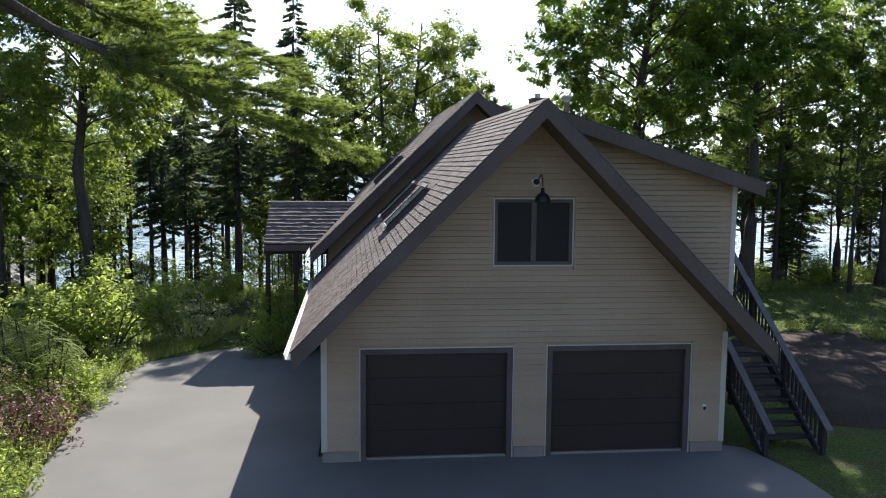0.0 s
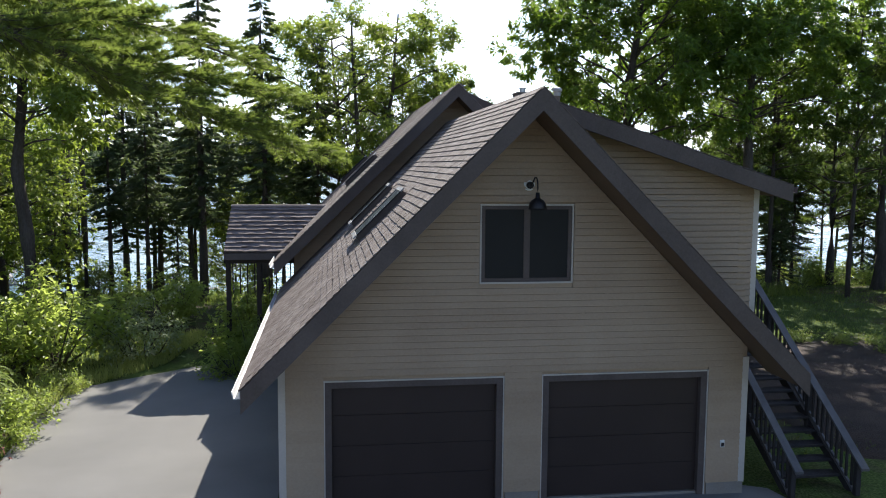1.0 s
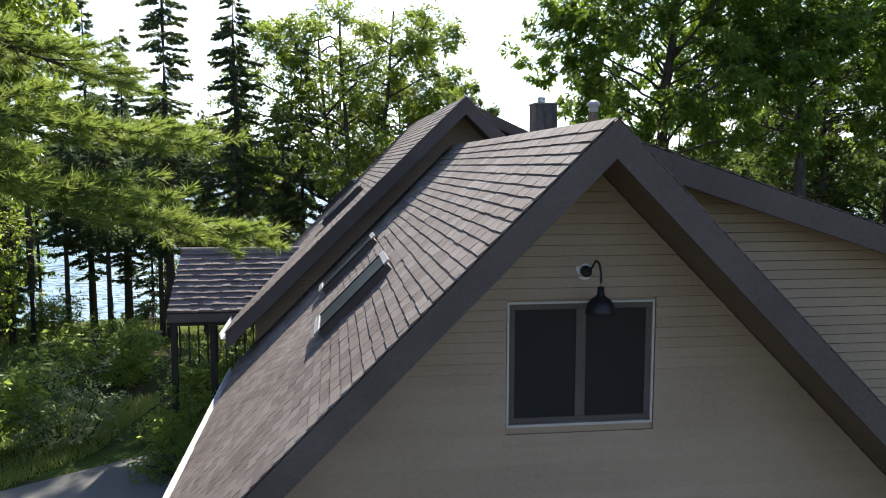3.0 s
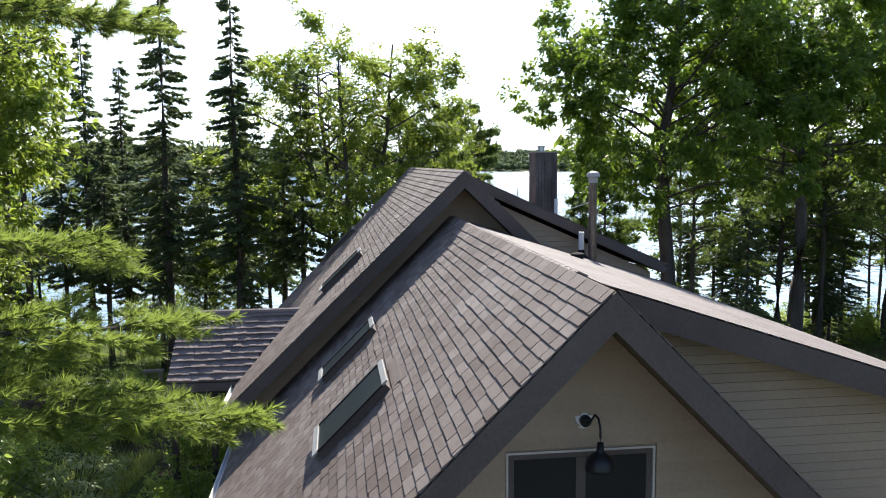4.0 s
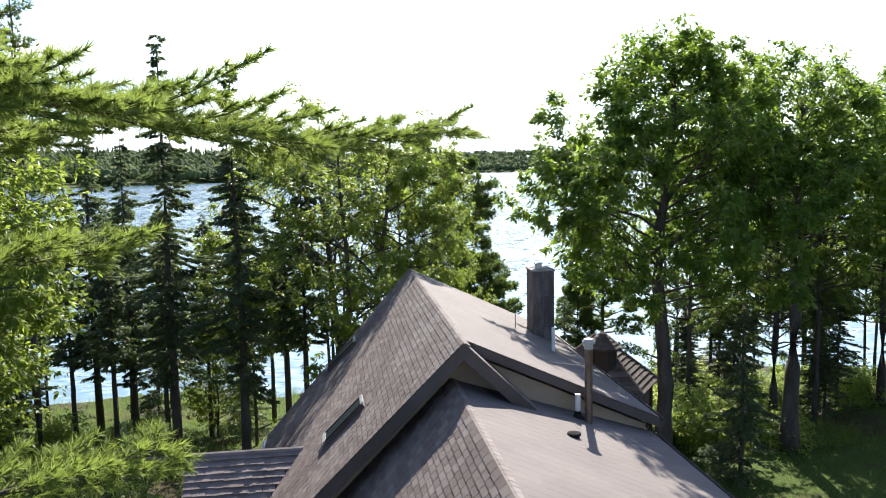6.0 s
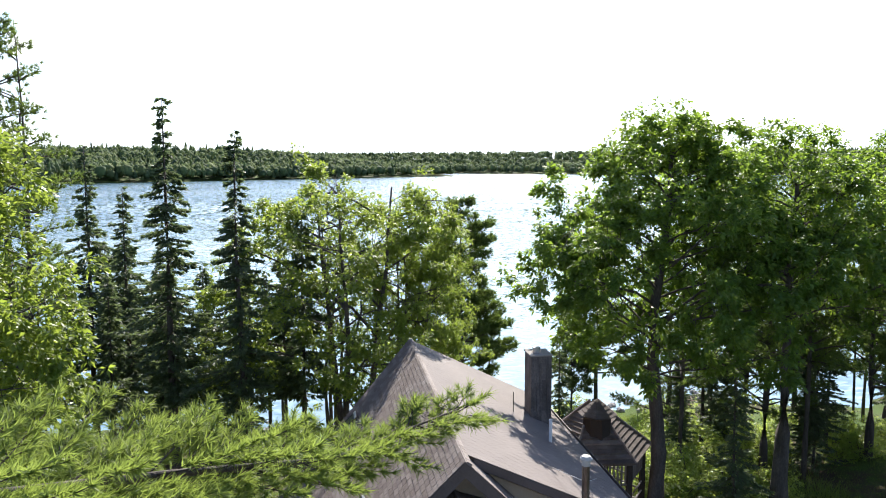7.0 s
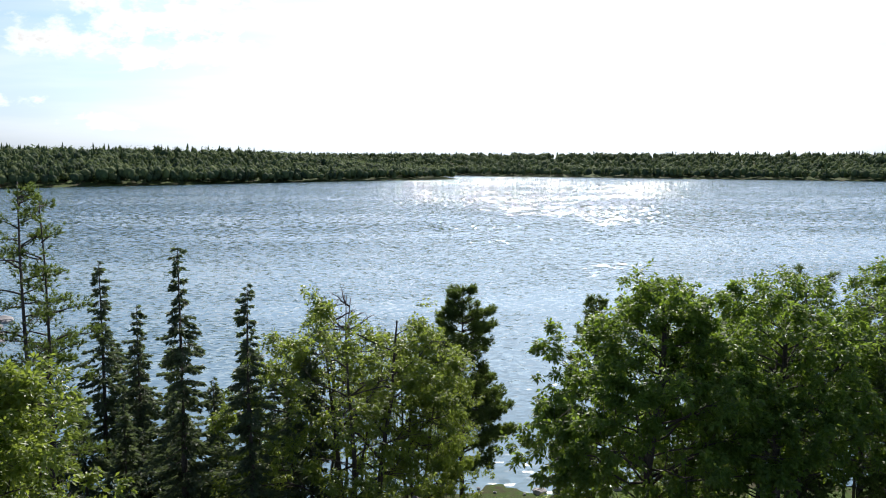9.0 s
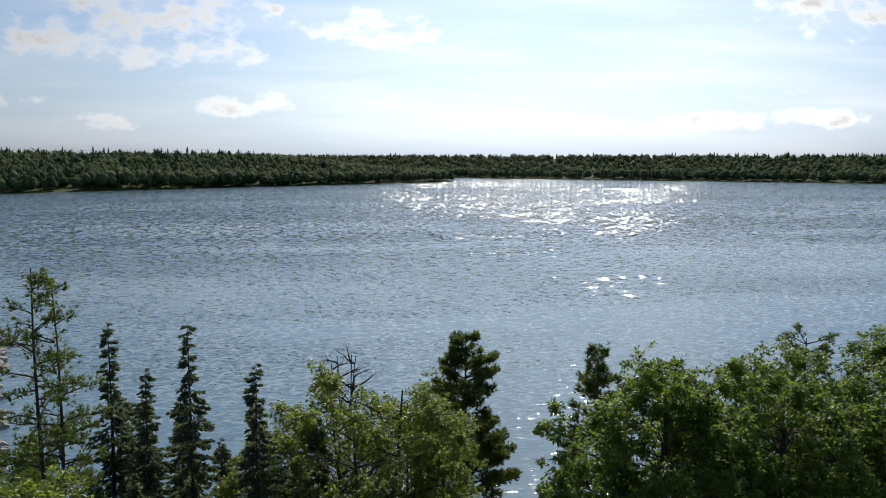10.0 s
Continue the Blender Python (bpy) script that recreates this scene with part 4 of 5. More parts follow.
# staircase beside the garage
def staircase():
    st = thing("staircase", "grey weathered wooden outdoor stairs beside the garage wall", "stairs", place=(4.9, 0, 0))
    x0, x1, slope, y1 = -0.58, 0.52, 0.68, 4.15
    line = lambda y: -0.05 + slope * y
    n_steps = 16
    run = (y1 - 0.1) / n_steps
    for k in range(n_steps):
        y = 0.1 + run * k
        part("tread", boxed(x0, x1, y, y + run + 0.025, line(y + run) - 0.04, line(y + run), bevel=0.006), M_STAIR, st)
    for x in (x0 - 0.05, x1):
        bm = bmesh.new()
        prism(bm, [(x, -0.15, -0.08), (x + 0.05, -0.15, -0.08), (x + 0.05, y1, line(y1) - 0.28), (x, y1, line(y1) - 0.28)], [(x, -0.15, 0.06), (x + 0.05, -0.15, 0.06), (x + 0.05, y1, line(y1) + 0.02), (x, y1, line(y1) + 0.02)])
        part("stringer", bm, M_STAIR, st)
        for k in range(4):
            y = -0.3 + (y1 + 0.25) * k / 3
            part("post", boxed(x - 0.02, x + 0.07, y - 0.045, y + 0.045, max(-0.1, line(y) - 0.2), line(y) + 0.86, bevel=0.006), M_STAIR, st)
        for up, hi, half in ((0.86, 0.04, 0.07), (0.2, 0.07, 0.02)):
            bm = bmesh.new()
            c = x + 0.025
            prism(bm, [(c - half, -0.5, line(-0.5) + up), (c + half, -0.5, line(-0.5) + up), (c + half, y1, line(y1) + up), (c - half, y1, line(y1) + up)],
                  [(c - half, -0.5, line(-0.5) + up + hi), (c + half, -0.5, line(-0.5) + up + hi), (c + half, y1, line(y1) + up + hi), (c - half, y1, line(y1) + up + hi)])
            part("handrail", bm, M_RAIL, st, "flat grey cap rail")
        for k in range(1, 30):
            y = -0.3 + (y1 + 0.25) * k / 30
            part("baluster", boxed(x + 0.008, x + 0.042, y - 0.017, y + 0.017, line(y) + 0.23, line(y) + 0.862), M_STAIR, st)
    part("landing", boxed(x0 - 0.4, x1 + 0.05, y1, y1 + 1.6, line(y1) - 0.05, line(y1)), M_STAIR, st)
    for x in (x0 + 0.05, x1 - 0.1):
        for y in (y1 + 0.1, y1 + 1.5):
            part("landing_post", boxed(x, x + 0.1, y - 0.05, y + 0.05, -0.1, line(y1) - 0.05), M_STAIR, st)


staircase()


# gazebo with a capped turret on the lake side
def hip(bm, cx, cy, r0, z0, r1, z1, sides, turn=0.0, thick=0.06):
    rings = []
    for r, z in ((r0, z0), (r1, z1), (max(r1 - 0.05, 0.001), z1 - thick), (r0 - 0.05, z0 - thick)):
        rings.append([bm.verts.new((cx + r * math.cos(turn + 2 * math.pi * s / sides), cy + r * math.sin(turn + 2 * math.pi * s / sides), z)) for s in range(sides)])
    for k in range(4):
        a, c = rings[k], rings[(k + 1) % 4]
        for s in range(sides):
            bm.faces.new((a[s], a[(s + 1) % sides], c[(s + 1) % sides], c[s]))


def gazebo():
    cx, cy, turn = 6.75, 20.2, radians(-5)
    eave, peak, wide = 2.86, 4.5, 2.2
    gz = thing("gazebo", "small dark wooden gazebo with shingled hip roof, turret and railing", "gazebo", place=(cx, cy, 0))
    bm = bmesh.new()
    hip(bm, 0, 0, wide, eave, 0.12, peak, 6, turn)
    roof = part("roof", bm, M_SHINGLE3, gz, "hip roof of weathered brown shingles")
    rng = random.Random(3)
    p = lambda r, a, z: (r * math.cos(a), r * math.sin(a), z)
    n_c = 13
    for s in range(6):
        a0, a1 = turn + 2 * math.pi * s / 6, turn + 2 * math.pi * (s + 1) / 6
        for k in range(n_c):
            t0, t1 = k / n_c, min(1.0, (k + 1.15) / n_c)
            r0, r1 = (wide + 0.03) * (1 - t0) + 0.12 * t0, (wide + 0.03) * (1 - t1) + 0.12 * t1
            z0, z1 = eave + (peak - eave) * t0, eave + (peak - eave) * t1
            bm = bmesh.new()
            h = 0.045 + rng.uniform(0, 0.02)
            prism(bm, [p(r0, a0, z0), p(r0, a1, z0), p(r1, a1, z1), p(r1, a0, z1)], [p(r0 + 0.01, a0, z0 + h), p(r0 + 0.01, a1, z0 + h), p(r1, a1, z1 + 0.006), p(r1, a0, z1 + 0.006)])
            part("shingle_course", bm, M_SHINGLE3, roof)
        bm = bmesh.new()
        tube(bm, [p(wide + 0.03, a0, eave + 0.05), p(0.12, a0, peak + 0.05)], 0.045, 6)
        part("hip_cap", bm, M_SHINGLE2, roof, "paler shingle cap along the hip")
    for s in range(6):
        a, a2 = turn + 2 * math.pi * s / 6, turn + 2 * math.pi * (s + 1) / 6
        r = wide - 0.3
        x, y = r * math.cos(a), r * math.sin(a)
        part("post", boxed(x - 0.09, x + 0.09, y - 0.09, y + 0.09, -1.4, eave + 0.12), M_DARK, gz)
        p0, p1 = Vector((x, y, 0)), Vector((r * math.cos(a2), r * math.sin(a2), 0))
        for z in (1.15, 1.5, 2.04, 2.8):
            bm = bmesh.new()
            tube(bm, [p0 + Vector((0, 0, z)), p1 + Vector((0, 0, z))], 0.035, 6)
            part("rail", bm, M_WOOD, gz, "weathered wooden rail")
        for k in range(1, 14):
            q = p0.lerp(p1, k / 14)
            part("baluster", boxed(q.x - 0.03, q.x + 0.03, q.y - 0.02, q.y + 0.02, 2.04, 2.8), M_WOOD, gz)
    bm = bmesh.new()
    prism(bm, [p(wide - 0.2, turn + k * math.pi / 3, 0.55) for k in range(6)], [p(wide - 0.2, turn + k * math.pi / 3, 0.7) for k in range(6)])
    part("floor", bm, M_WOOD, gz)
    tx, ty = -0.05, -0.75
    bm = bmesh.new()
    lathe(bm, tx, ty, [(0.5, 2.75), (0.52, 4.3)], 8)
    tower = part("turret", bm, M_DARK, gz, "dark brown eight-sided turret")
    bm = bmesh.new()
    hip(bm, tx, ty, 0.66, 4.28, 0.02, 4.84, 8, radians(22.5), 0.04)
    part("turret_roof", bm, M_SHINGLE3, tower, "small pointed shingle cap")
    for k in range(5):
        t = k / 5
        bm = bmesh.new()
        r0, r1 = 0.68 * (1 - t) + 0.02, max(0.68 * (0.78 - t), 0.012)
        hip(bm, tx, ty, r0, 4.33 + 0.55 * t, r1, 4.3 + 0.55 * (1 - r1 / 0.68) + 0.012, 8, radians(22.5), 0.02)
        part("shingle_course", bm, M_SHINGLE3, tower)


gazebo()

# ---- vegetation ----
def leaf_quads(centres, size, rng, spread=1.0, up=0.9):
    """Pointed leaves (four corners, creased) at the centres, turned at random."""
    k = len(centres)
    way = rng.normal(size=(k, 3))
    way[:, 2] *= 0.6
    way /= np.linalg.norm(way, axis=1)[:, None]
    nrm = rng.normal(size=(k, 3))
    nrm[:, 2] += up * 2
    side = np.cross(way, nrm)
    side /= np.linalg.norm(side, axis=1)[:, None] + 1e-9
    nrm = np.cross(side, way)
    s = size * rng.uniform(0.65, 1.3, size=(k, 1))
    tip, base = centres + way * s, centres - way * s * 0.6
    crease = nrm * s * 0.18
    a, b = centres + side * s * 0.34 + crease, centres - side * s * 0.34 + crease
    v = np.stack([base, a, tip, b], 1).reshape(-1, 3)
    i = np.arange(k)[:, None] * 4
    return v, np.concatenate([i + np.array([[0, 1, 2]]), i + np.array([[0, 2, 3]])])


def leaf_sprays(ends, axes, count, size, rng, spread, per=9):
    """Leaves in rosettes: each twig end carries a few that stand out round it and droop at their tips."""
    k = count // per
    pick = rng.integers(0, len(ends), k)
    hub = ends[pick] + np.clip(rng.normal(size=(k, 3)), -2, 2) * spread
    hub, axis = np.repeat(hub, per, 0), np.repeat(axes[pick], per, 0)
    m = len(hub)
    way = rng.normal(size=(m, 3)) + axis * 0.8
    way[:, 2] = way[:, 2] * 0.55 - 0.15
    way /= np.linalg.norm(way, axis=1)[:, None]
    nrm = rng.normal(size=(m, 3)) * 0.55 + np.array([0, 0, 1.0])
    side = np.cross(way, nrm)
    side /= np.linalg.norm(side, axis=1)[:, None] + 1e-9
    nrm = np.cross(side, way)
    s = size * rng.uniform(0.7, 1.25, (m, 1))
    base = hub + way * s * rng.uniform(0.15, 0.75, (m, 1))
    mid = base + way * s * 0.75
    tip = base + way * s * 1.55 - np.array([0, 0, 1.0]) * s * 0.3
    v = np.stack([base, mid + side * s * 0.36 - nrm * s * 0.05, tip, mid - side * s * 0.36 - nrm * s * 0.05], 1).reshape(-1, 3)
    i = np.arange(m)[:, None] * 4
    return v, np.concatenate([i + np.array([[0, 1, 2]]), i + np.array([[0, 2, 3]])])


def limb_mesh(bm, pts, r0, r1, sides=6):
    rad = [r0 + (r1 - r0) * k / (len(pts) - 1) for k in range(len(pts))]
    tube(bm, pts, rad, sides)


def bend(p0, p1, rng, wig=0.08, n=5, sag=0.0):
    p0, p1 = np.array(p0, float), np.array(p1, float)
    L = np.linalg.norm(p1 - p0)
    out = []
    stray = rng.normal(size=(n + 2, 3))
    stray = (stray[:-2] + 2 * stray[1:-1] + stray[2:]) / 2.4
    for k in range(n):
        t = k / (n - 1)
        q = p0 + (p1 - p0) * t + stray[k] * wig * L * (t * (1 - t)) * 2
        q[2] += sag * L * 4 * t * (1 - t)
        out.append(tuple(q))
    return out


def broadleaf(name, seed, height, base, radius, leaves, size, mat, label, place, stems=1, trunk_r=0.22, limbs=26, cluster=0.26, belly=0.45, gap=0.0, stout=1.0):
    """A leafy tree: a trunk that runs up into the crown, limbs at all heights, side branches, twigs, and leaves in clumps round the twig ends."""
    rng = np.random.default_rng(seed)
    tree = thing(name, label, "tree", place=place)
    bm = bmesh.new()
    ends = []
    lobes = rng.uniform(0, 6.28, 4)
    for s in range(stems):
        a0 = 2 * math.pi * s / stems + rng.uniform(0, 1)
        sway = radius * (0.35 if stems > 1 else 0.06)
        top = np.array([sway * math.cos(a0), sway * math.sin(a0), height * rng.uniform(0.84, 0.92)])
        spine = np.array(bend((0.12 * math.cos(a0) * (stems > 1), 0.12 * math.sin(a0) * (stems > 1), -0.3), top, rng, 0.022, 9))
        rad = [trunk_r * (1.3 - 0.3 * min(1, k * 2)) * (1 - 0.82 * (k / 8) ** 0.9) for k in range(9)]
        tube(bm, [tuple(p) for p in spine], rad, 9)
        for k in range(limbs // stems):
            t = base / height * 0.85 + (0.99 - base / height * 0.85) * (k + rng.uniform(0, 1)) / (limbs // stems)
            x = t * 8
            i = min(int(x), 7)
            start = spine[i] + (spine[i + 1] - spine[i]) * (x - i)
            a = 2.4 * k + rng.uniform(-0.5, 0.5) + a0
            rise = rng.uniform(0.25, 0.75) * (0.55 + 0.7 * t)
            zt = min(1.0, (t * height - base * 0.8) / (height - base * 0.8) + 0.1)
            prof = math.sqrt(max(0.06, 1 - ((zt - belly) / 0.62) ** 2)) * (0.86 + 0.22 * math.sin(3 * a + lobes[0]) * math.sin(5 * zt + lobes[1]))
            L = max(0.5, radius * prof * rng.uniform(0.72, 1.08) - 0.4 * sway * (math.cos(a - a0) if stems > 1 else 0))
            tip = start + np.array([L * math.cos(a), L * math.sin(a), L * rise * 0.75])
            tip[2] = min(tip[2], height * rng.uniform(0.93, 1.0))
            pts = np.array(bend(start, tip, rng, 0.09, 6, 0.05))
            r0 = (0.013 + 0.01 * L) * stout
            tube(bm, [tuple(p) for p in pts], [r0 * (1 - 0.8 * q / 5) for q in range(6)], 5)
            nsub = int(5 + L * 1.7)
            for j in range(nsub):
                u = rng.uniform(0.28, 1.0)
                x = u * 5
                i = min(int(x), 4)
                p = pts[i] + (pts[i + 1] - pts[i]) * (x - i)
                sl = L * rng.uniform(0.18, 0.4) * (1.2 - 0.5 * u) + 0.2
                d = rng.normal(size=3)
                d = d / np.linalg.norm(d) + np.array([math.cos(a), math.sin(a), 0.35]) * 0.8
                d /= np.linalg.norm(d)
                q = p + d * sl
                rr = math.hypot(q[0], q[1]) / (radius * 1.12)
                q[2] = min(q[2], base + (height - base) * math.sqrt(max(0.05, 1 - 0.85 * rr * rr)) * rng.uniform(0.93, 1.0))
                limb_mesh(bm, [tuple(p), tuple((p + q) / 2 + rng.normal(size=3) * 0.04), tuple(q)], r0 * 0.4 * (1.1 - 0.6 * u), 0.005, 3)
                for e in range(7):
                    w = q + rng.normal(size=3) * np.array([0.38, 0.38, 0.32]) * (0.5 + 0.2 * radius / 3)
                    ends.append(w if e else q)
    part("trunk", bm, M_BARK, tree, "dark grey-brown trunk and limbs", smooth=True)
    ends = np.array(ends)
    ends = ends + rng.normal(size=ends.shape) * 0.05
    weight = np.repeat(rng.uniform(0.2, 1.0, len(ends) // 7 + 1), 7)[:len(ends)]
    out_r = np.hypot(ends[:, 0], ends[:, 1]) / radius
    up_r = (ends[:, 2] - base) / (height - base)
    weight *= 0.35 + np.clip(np.maximum(out_r, up_r * 1.05) - 0.3, 0, 1)
    if gap:
        ph = rng.uniform(0, 6.28, 6)
        hole = sum(np.sin(ends @ rng.normal(size=3) * 4.0 + ph[k]) for k in range(6))
        weight[hole > np.quantile(hole, 1 - gap)] = 0
        weight[rng.uniform(size=len(ends)) < 0.15] = 0
    keep = ends[rng.choice(len(ends), max(60, leaves // 9), p=weight / weight.sum())]
    out_way = keep - np.array([0, 0, base + 0.45 * (height - base)])
    out_way /= np.linalg.norm(out_way, axis=1)[:, None] + 1e-9
    v, f = leaf_sprays(keep, out_way, leaves, size, rng, cluster)
    soup("crown", v, f, mat, tree)
    return tree


def spruce(name, seed, height, base, radius, label, place, dense=1.0, mat=None, droop=0.25, sprays=52, spray=0.26):
    """A narrow conifer: straight trunk, whorls of drooping branches, needle sprays along them."""
    rng = np.random.default_rng(seed)
    tree = thing(name, label, "tree", place=place)
    bm = bmesh.new()
    tr = 0.011 * height + 0.03
    limb_mesh(bm, bend((0, 0, -0.3), (0, 0, height), rng, 0.006, 8), tr, 0.012, 7)
    C, W = [], []
    count = int((height - base) * 16 * dense)
    for q in range(count):
        tiers = (height - base) * 3.6
        t = min(1.0, ((q + rng.uniform(0, 1)) / count) ** 0.92)
        t = min(1.0, (math.floor(t * tiers) + rng.normal() * 0.42 + 0.4) / tiers)
        t = max(0.0, t)
        z = base + (height - base) * t
        L0 = radius * (1 - t) ** 0.85 * (0.6 + 0.4 * min(1, t * 6)) * (0.82 + 0.3 * math.sin(17 * t + seed)) + 0.16
        a = rng.uniform(0, 2 * math.pi)
        L = L0 * rng.uniform(0.45, 1.2) * (0.85 + 0.25 * math.sin(2 * a + 11 * t + seed))
        fall = droop * rng.uniform(0.4, 1.6) - 0.5 * max(0, t - 0.75)
        start = np.array([0, 0, z])
        tip = np.array([L * math.cos(a), L * math.sin(a), z - L * fall])
        m = (start + tip) / 2 - np.array([0, 0, 0.16 * L * rng.uniform(0.2, 1.2)])
        limb_mesh(bm, [tuple(start), tuple(m), tuple(tip)], 0.01 + 0.007 * L, 0.004, 3)
        k = max(6, int(L * sprays))
        u = rng.uniform(0.08, 1.0, k)[:, None] ** 0.85
        p = (1 - u) ** 2 * start + 2 * u * (1 - u) * m + u ** 2 * tip
        out = (tip - start) / (np.linalg.norm(tip - start) + 1e-6)
        sidev = np.array([-math.sin(a), math.cos(a), 0])
        sgn = rng.uniform(-1, 1, size=(k, 1))
        p = p + sidev * sgn * 0.2 * L * (1.1 - u) + np.array([0, 0, -0.05]) * rng.uniform(0, 1, (k, 1))
        w = out * rng.uniform(0.3, 1.0, (k, 1)) + sidev * sgn * rng.uniform(0.4, 1.2, (k, 1)) + np.array([0, 0, -0.6]) * rng.uniform(-0.4, 1.0, (k, 1))
        C.append(p)
        W.append(w)
    C, W = np.concatenate(C), np.concatenate(W)
    W /= np.linalg.norm(W, axis=1)[:, None]
    part("trunk", bm, M_BARK, tree, "straight dark trunk", smooth=True)
    k = len(C)
    s = rng.uniform(0.45, 1.2, (k, 1)) * spray
    sd = np.cross(W, rng.normal(size=(k, 3)))
    sd /= np.linalg.norm(sd, axis=1)[:, None] + 1e-9
    v = np.stack([C, C + W * s * 0.45 + sd * s * 0.2, C + W * s, C + W * s * 0.45 - sd * s * 0.2], 1).reshape(-1, 3)
    i = np.arange(k)[:, None] * 4
    soup("crown", v, np.concatenate([i + np.array([[0, 1, 2]]), i + np.array([[0, 2, 3]])]), mat or M_SPRUCE, tree)
    return tree


def tufts(C, W, rng, needles, length, wide):
    """Sprays of fine needles at C round the directions W."""
    k = len(C)
    C = np.repeat(C, needles, 0)
    W = np.repeat(W, needles, 0) + rng.normal(size=(k * needles, 3)) * 0.55
    W /= np.linalg.norm(W, axis=1)[:, None]
    s = length * rng.uniform(0.7, 1.15, (len(C), 1))
    sd = np.cross(W, rng.normal(size=W.shape))
    sd *= wide / (np.linalg.norm(sd, axis=1)[:, None] + 1e-9)
    v = np.stack([C - sd, C + sd, C + W * s], 1).reshape(-1, 3)
    return v, np.arange(len(v)).reshape(-1, 3)


def pine(name, seed, height, base, radius, label, place, levels=12, per=4, tuft=34, needles=11, length=0.2, wide=0.012, top=0.55, boughs=(), trunk=0.2, needle_mat=None):
    """An open white pine: level boughs in whorls, needle tufts on side twigs. boughs: own boughs as (start z, tip x, y, z)."""
    rng = np.random.default_rng(seed)
    tree = thing(name, label, "tree", place=place)
    bm = bmesh.new()
    limb_mesh(bm, bend((0, 0, -0.3), (0, 0, height), rng, 0.012, 8), trunk, 0.02, 9)
    C, W = [], []
    runs = [(np.array([0, 0, q[0]]), np.array(q[1:4]), 0.085, 1.0) for q in boughs]
    for k in range(levels):
        t = k / max(1, levels - 1)
        z = base + (height - base) * t * 0.97
        for j in range(per):
            a = rng.uniform(0, 2 * math.pi)
            zz = min(height * 0.98, z + rng.uniform(-0.55, 0.55) * (height - base) / levels)
            L = radius * (1 - (1 - top) * t) * rng.uniform(0.5, 1.12) * (1 if t < 0.8 else 0.6)
            runs.append((np.array([0, 0, zz]), np.array([L * math.cos(a), L * math.sin(a), zz + L * rng.uniform(0.05, 0.5)]), 0.02 + 0.012 * L, 0.0))
    for start, tip, r0, fine in runs:
        if not fine:
            continue
        # long boughs: flat sprays of side branches, each with short shoots set with needles
        L = np.linalg.norm(tip - start)
        P = np.array(bend(start, tip, rng, 0.03, 8, -0.03))
        limb_mesh(bm, [tuple(p) for p in P], r0, 0.007, 6)
        out = (tip - start) / L
        sidev = np.cross(out, (0, 0, 1.0))
        sidev /= np.linalg.norm(sidev)
        for k in range(int(L * 11)):
            u = 0.46 + 0.54 * (k + rng.uniform(0, 1)) / int(L * 11)
            x = u * 7
            i = min(int(x), 6)
            q = P[i] + (P[i + 1] - P[i]) * (x - i)
            sg = 1 if k % 2 else -1
            reach = (0.2 * L * (1.02 - u) + 0.26) * rng.uniform(0.35, 1.1)
            way = out * rng.uniform(0.6, 1.0) + sidev * sg * rng.uniform(0.5, 0.9) + np.array([0, 0, rng.uniform(-0.3, 0.4)])
            way /= np.linalg.norm(way)
            e = q + way * reach + np.array([0, 0, 0.05 * reach])
            limb_mesh(bm, [tuple(q), tuple((q + e) / 2 - np.array([0, 0, 0.02])), tuple(e)], 0.009, 0.003, 3)
            across = np.cross(way, (0, 0, 1.0))
            shoots = max(3, int(reach / 0.075))
            for j in range(shoots):
                v0 = q + (e - q) * (0.25 + 0.75 * (j + 1) / shoots)
                sd = (1 if j % 2 else -1) * (0.0 if j == shoots - 1 else 1.0)
                d = way * 0.9 + across * sd * rng.uniform(0.3, 0.8) + np.array([0, 0, rng.uniform(0.0, 0.35)])
                d /= np.linalg.norm(d)
                s = rng.uniform(0.12, 0.2)
                limb_mesh(bm, [tuple(v0), tuple(v0 + d * s * 0.5), tuple(v0 + d * s)], 0.004, 0.0025, 3)
                C.append(v0 + d * s * rng.uniform(0.15, 1.0, (6, 1)))
                W.append(np.repeat(d[None, :], 6, 0))
    for start, tip, r0, fine in runs:
        if fine:
            continue
        L = np.linalg.norm(tip - start)
        pts = bend(start, tip, rng, 0.05, 6, 0.03)
        limb_mesh(bm, pts, r0, 0.008, 6 if fine else 4)
        P = np.array(pts)
        n_t = int((tuft if not fine else tuft * 8) * L / 3)
        u = np.sqrt(rng.uniform(0.08, 1.0, n_t)) if not fine else rng.uniform(0.1, 1.0, n_t)
        x = u * (len(P) - 1)
        i = np.minimum(x.astype(int), len(P) - 2)
        q = P[i] + (P[i + 1] - P[i]) * (x - i)[:, None]
        out = (tip - start) / L
        sidev = np.cross(out, (0, 0, 1.0))
        reach = (0.28 * L * (1.05 - u) + 0.18) if not fine else (0.13 * L * (1.08 - u) + 0.2)
        sg = rng.uniform(-1, 1, n_t)
        off = sidev * (sg * reach)[:, None] + out * (np.abs(sg) * reach * 0.8)[:, None] + np.array([0, 0, 1.0]) * (rng.normal(size=n_t) * (0.13 if not fine else 0.11) + 0.03)[:, None]
        C.append(q + off)
        W.append(out * 0.8 + sidev * (sg * 0.8)[:, None] + np.array([0, 0, 0.35]))
        step = 1 if fine else 3
        for k in range(0, n_t, step):
            if abs(sg[k]) > 0.15 and k % (4 if fine else 3) == 0:
                e = q[k] + off[k]
                s0 = q[k] - out * 0.15 * reach[k]
                limb_mesh(bm, [tuple(s0), tuple((s0 + e) / 2), tuple(e)], 0.01, 0.004, 3)
    part("trunk", bm, M_BARK, tree, "dark trunk with level boughs", smooth=True)
    v, f = tufts(np.concatenate(C), np.concatenate(W), rng, needles, length, wide)
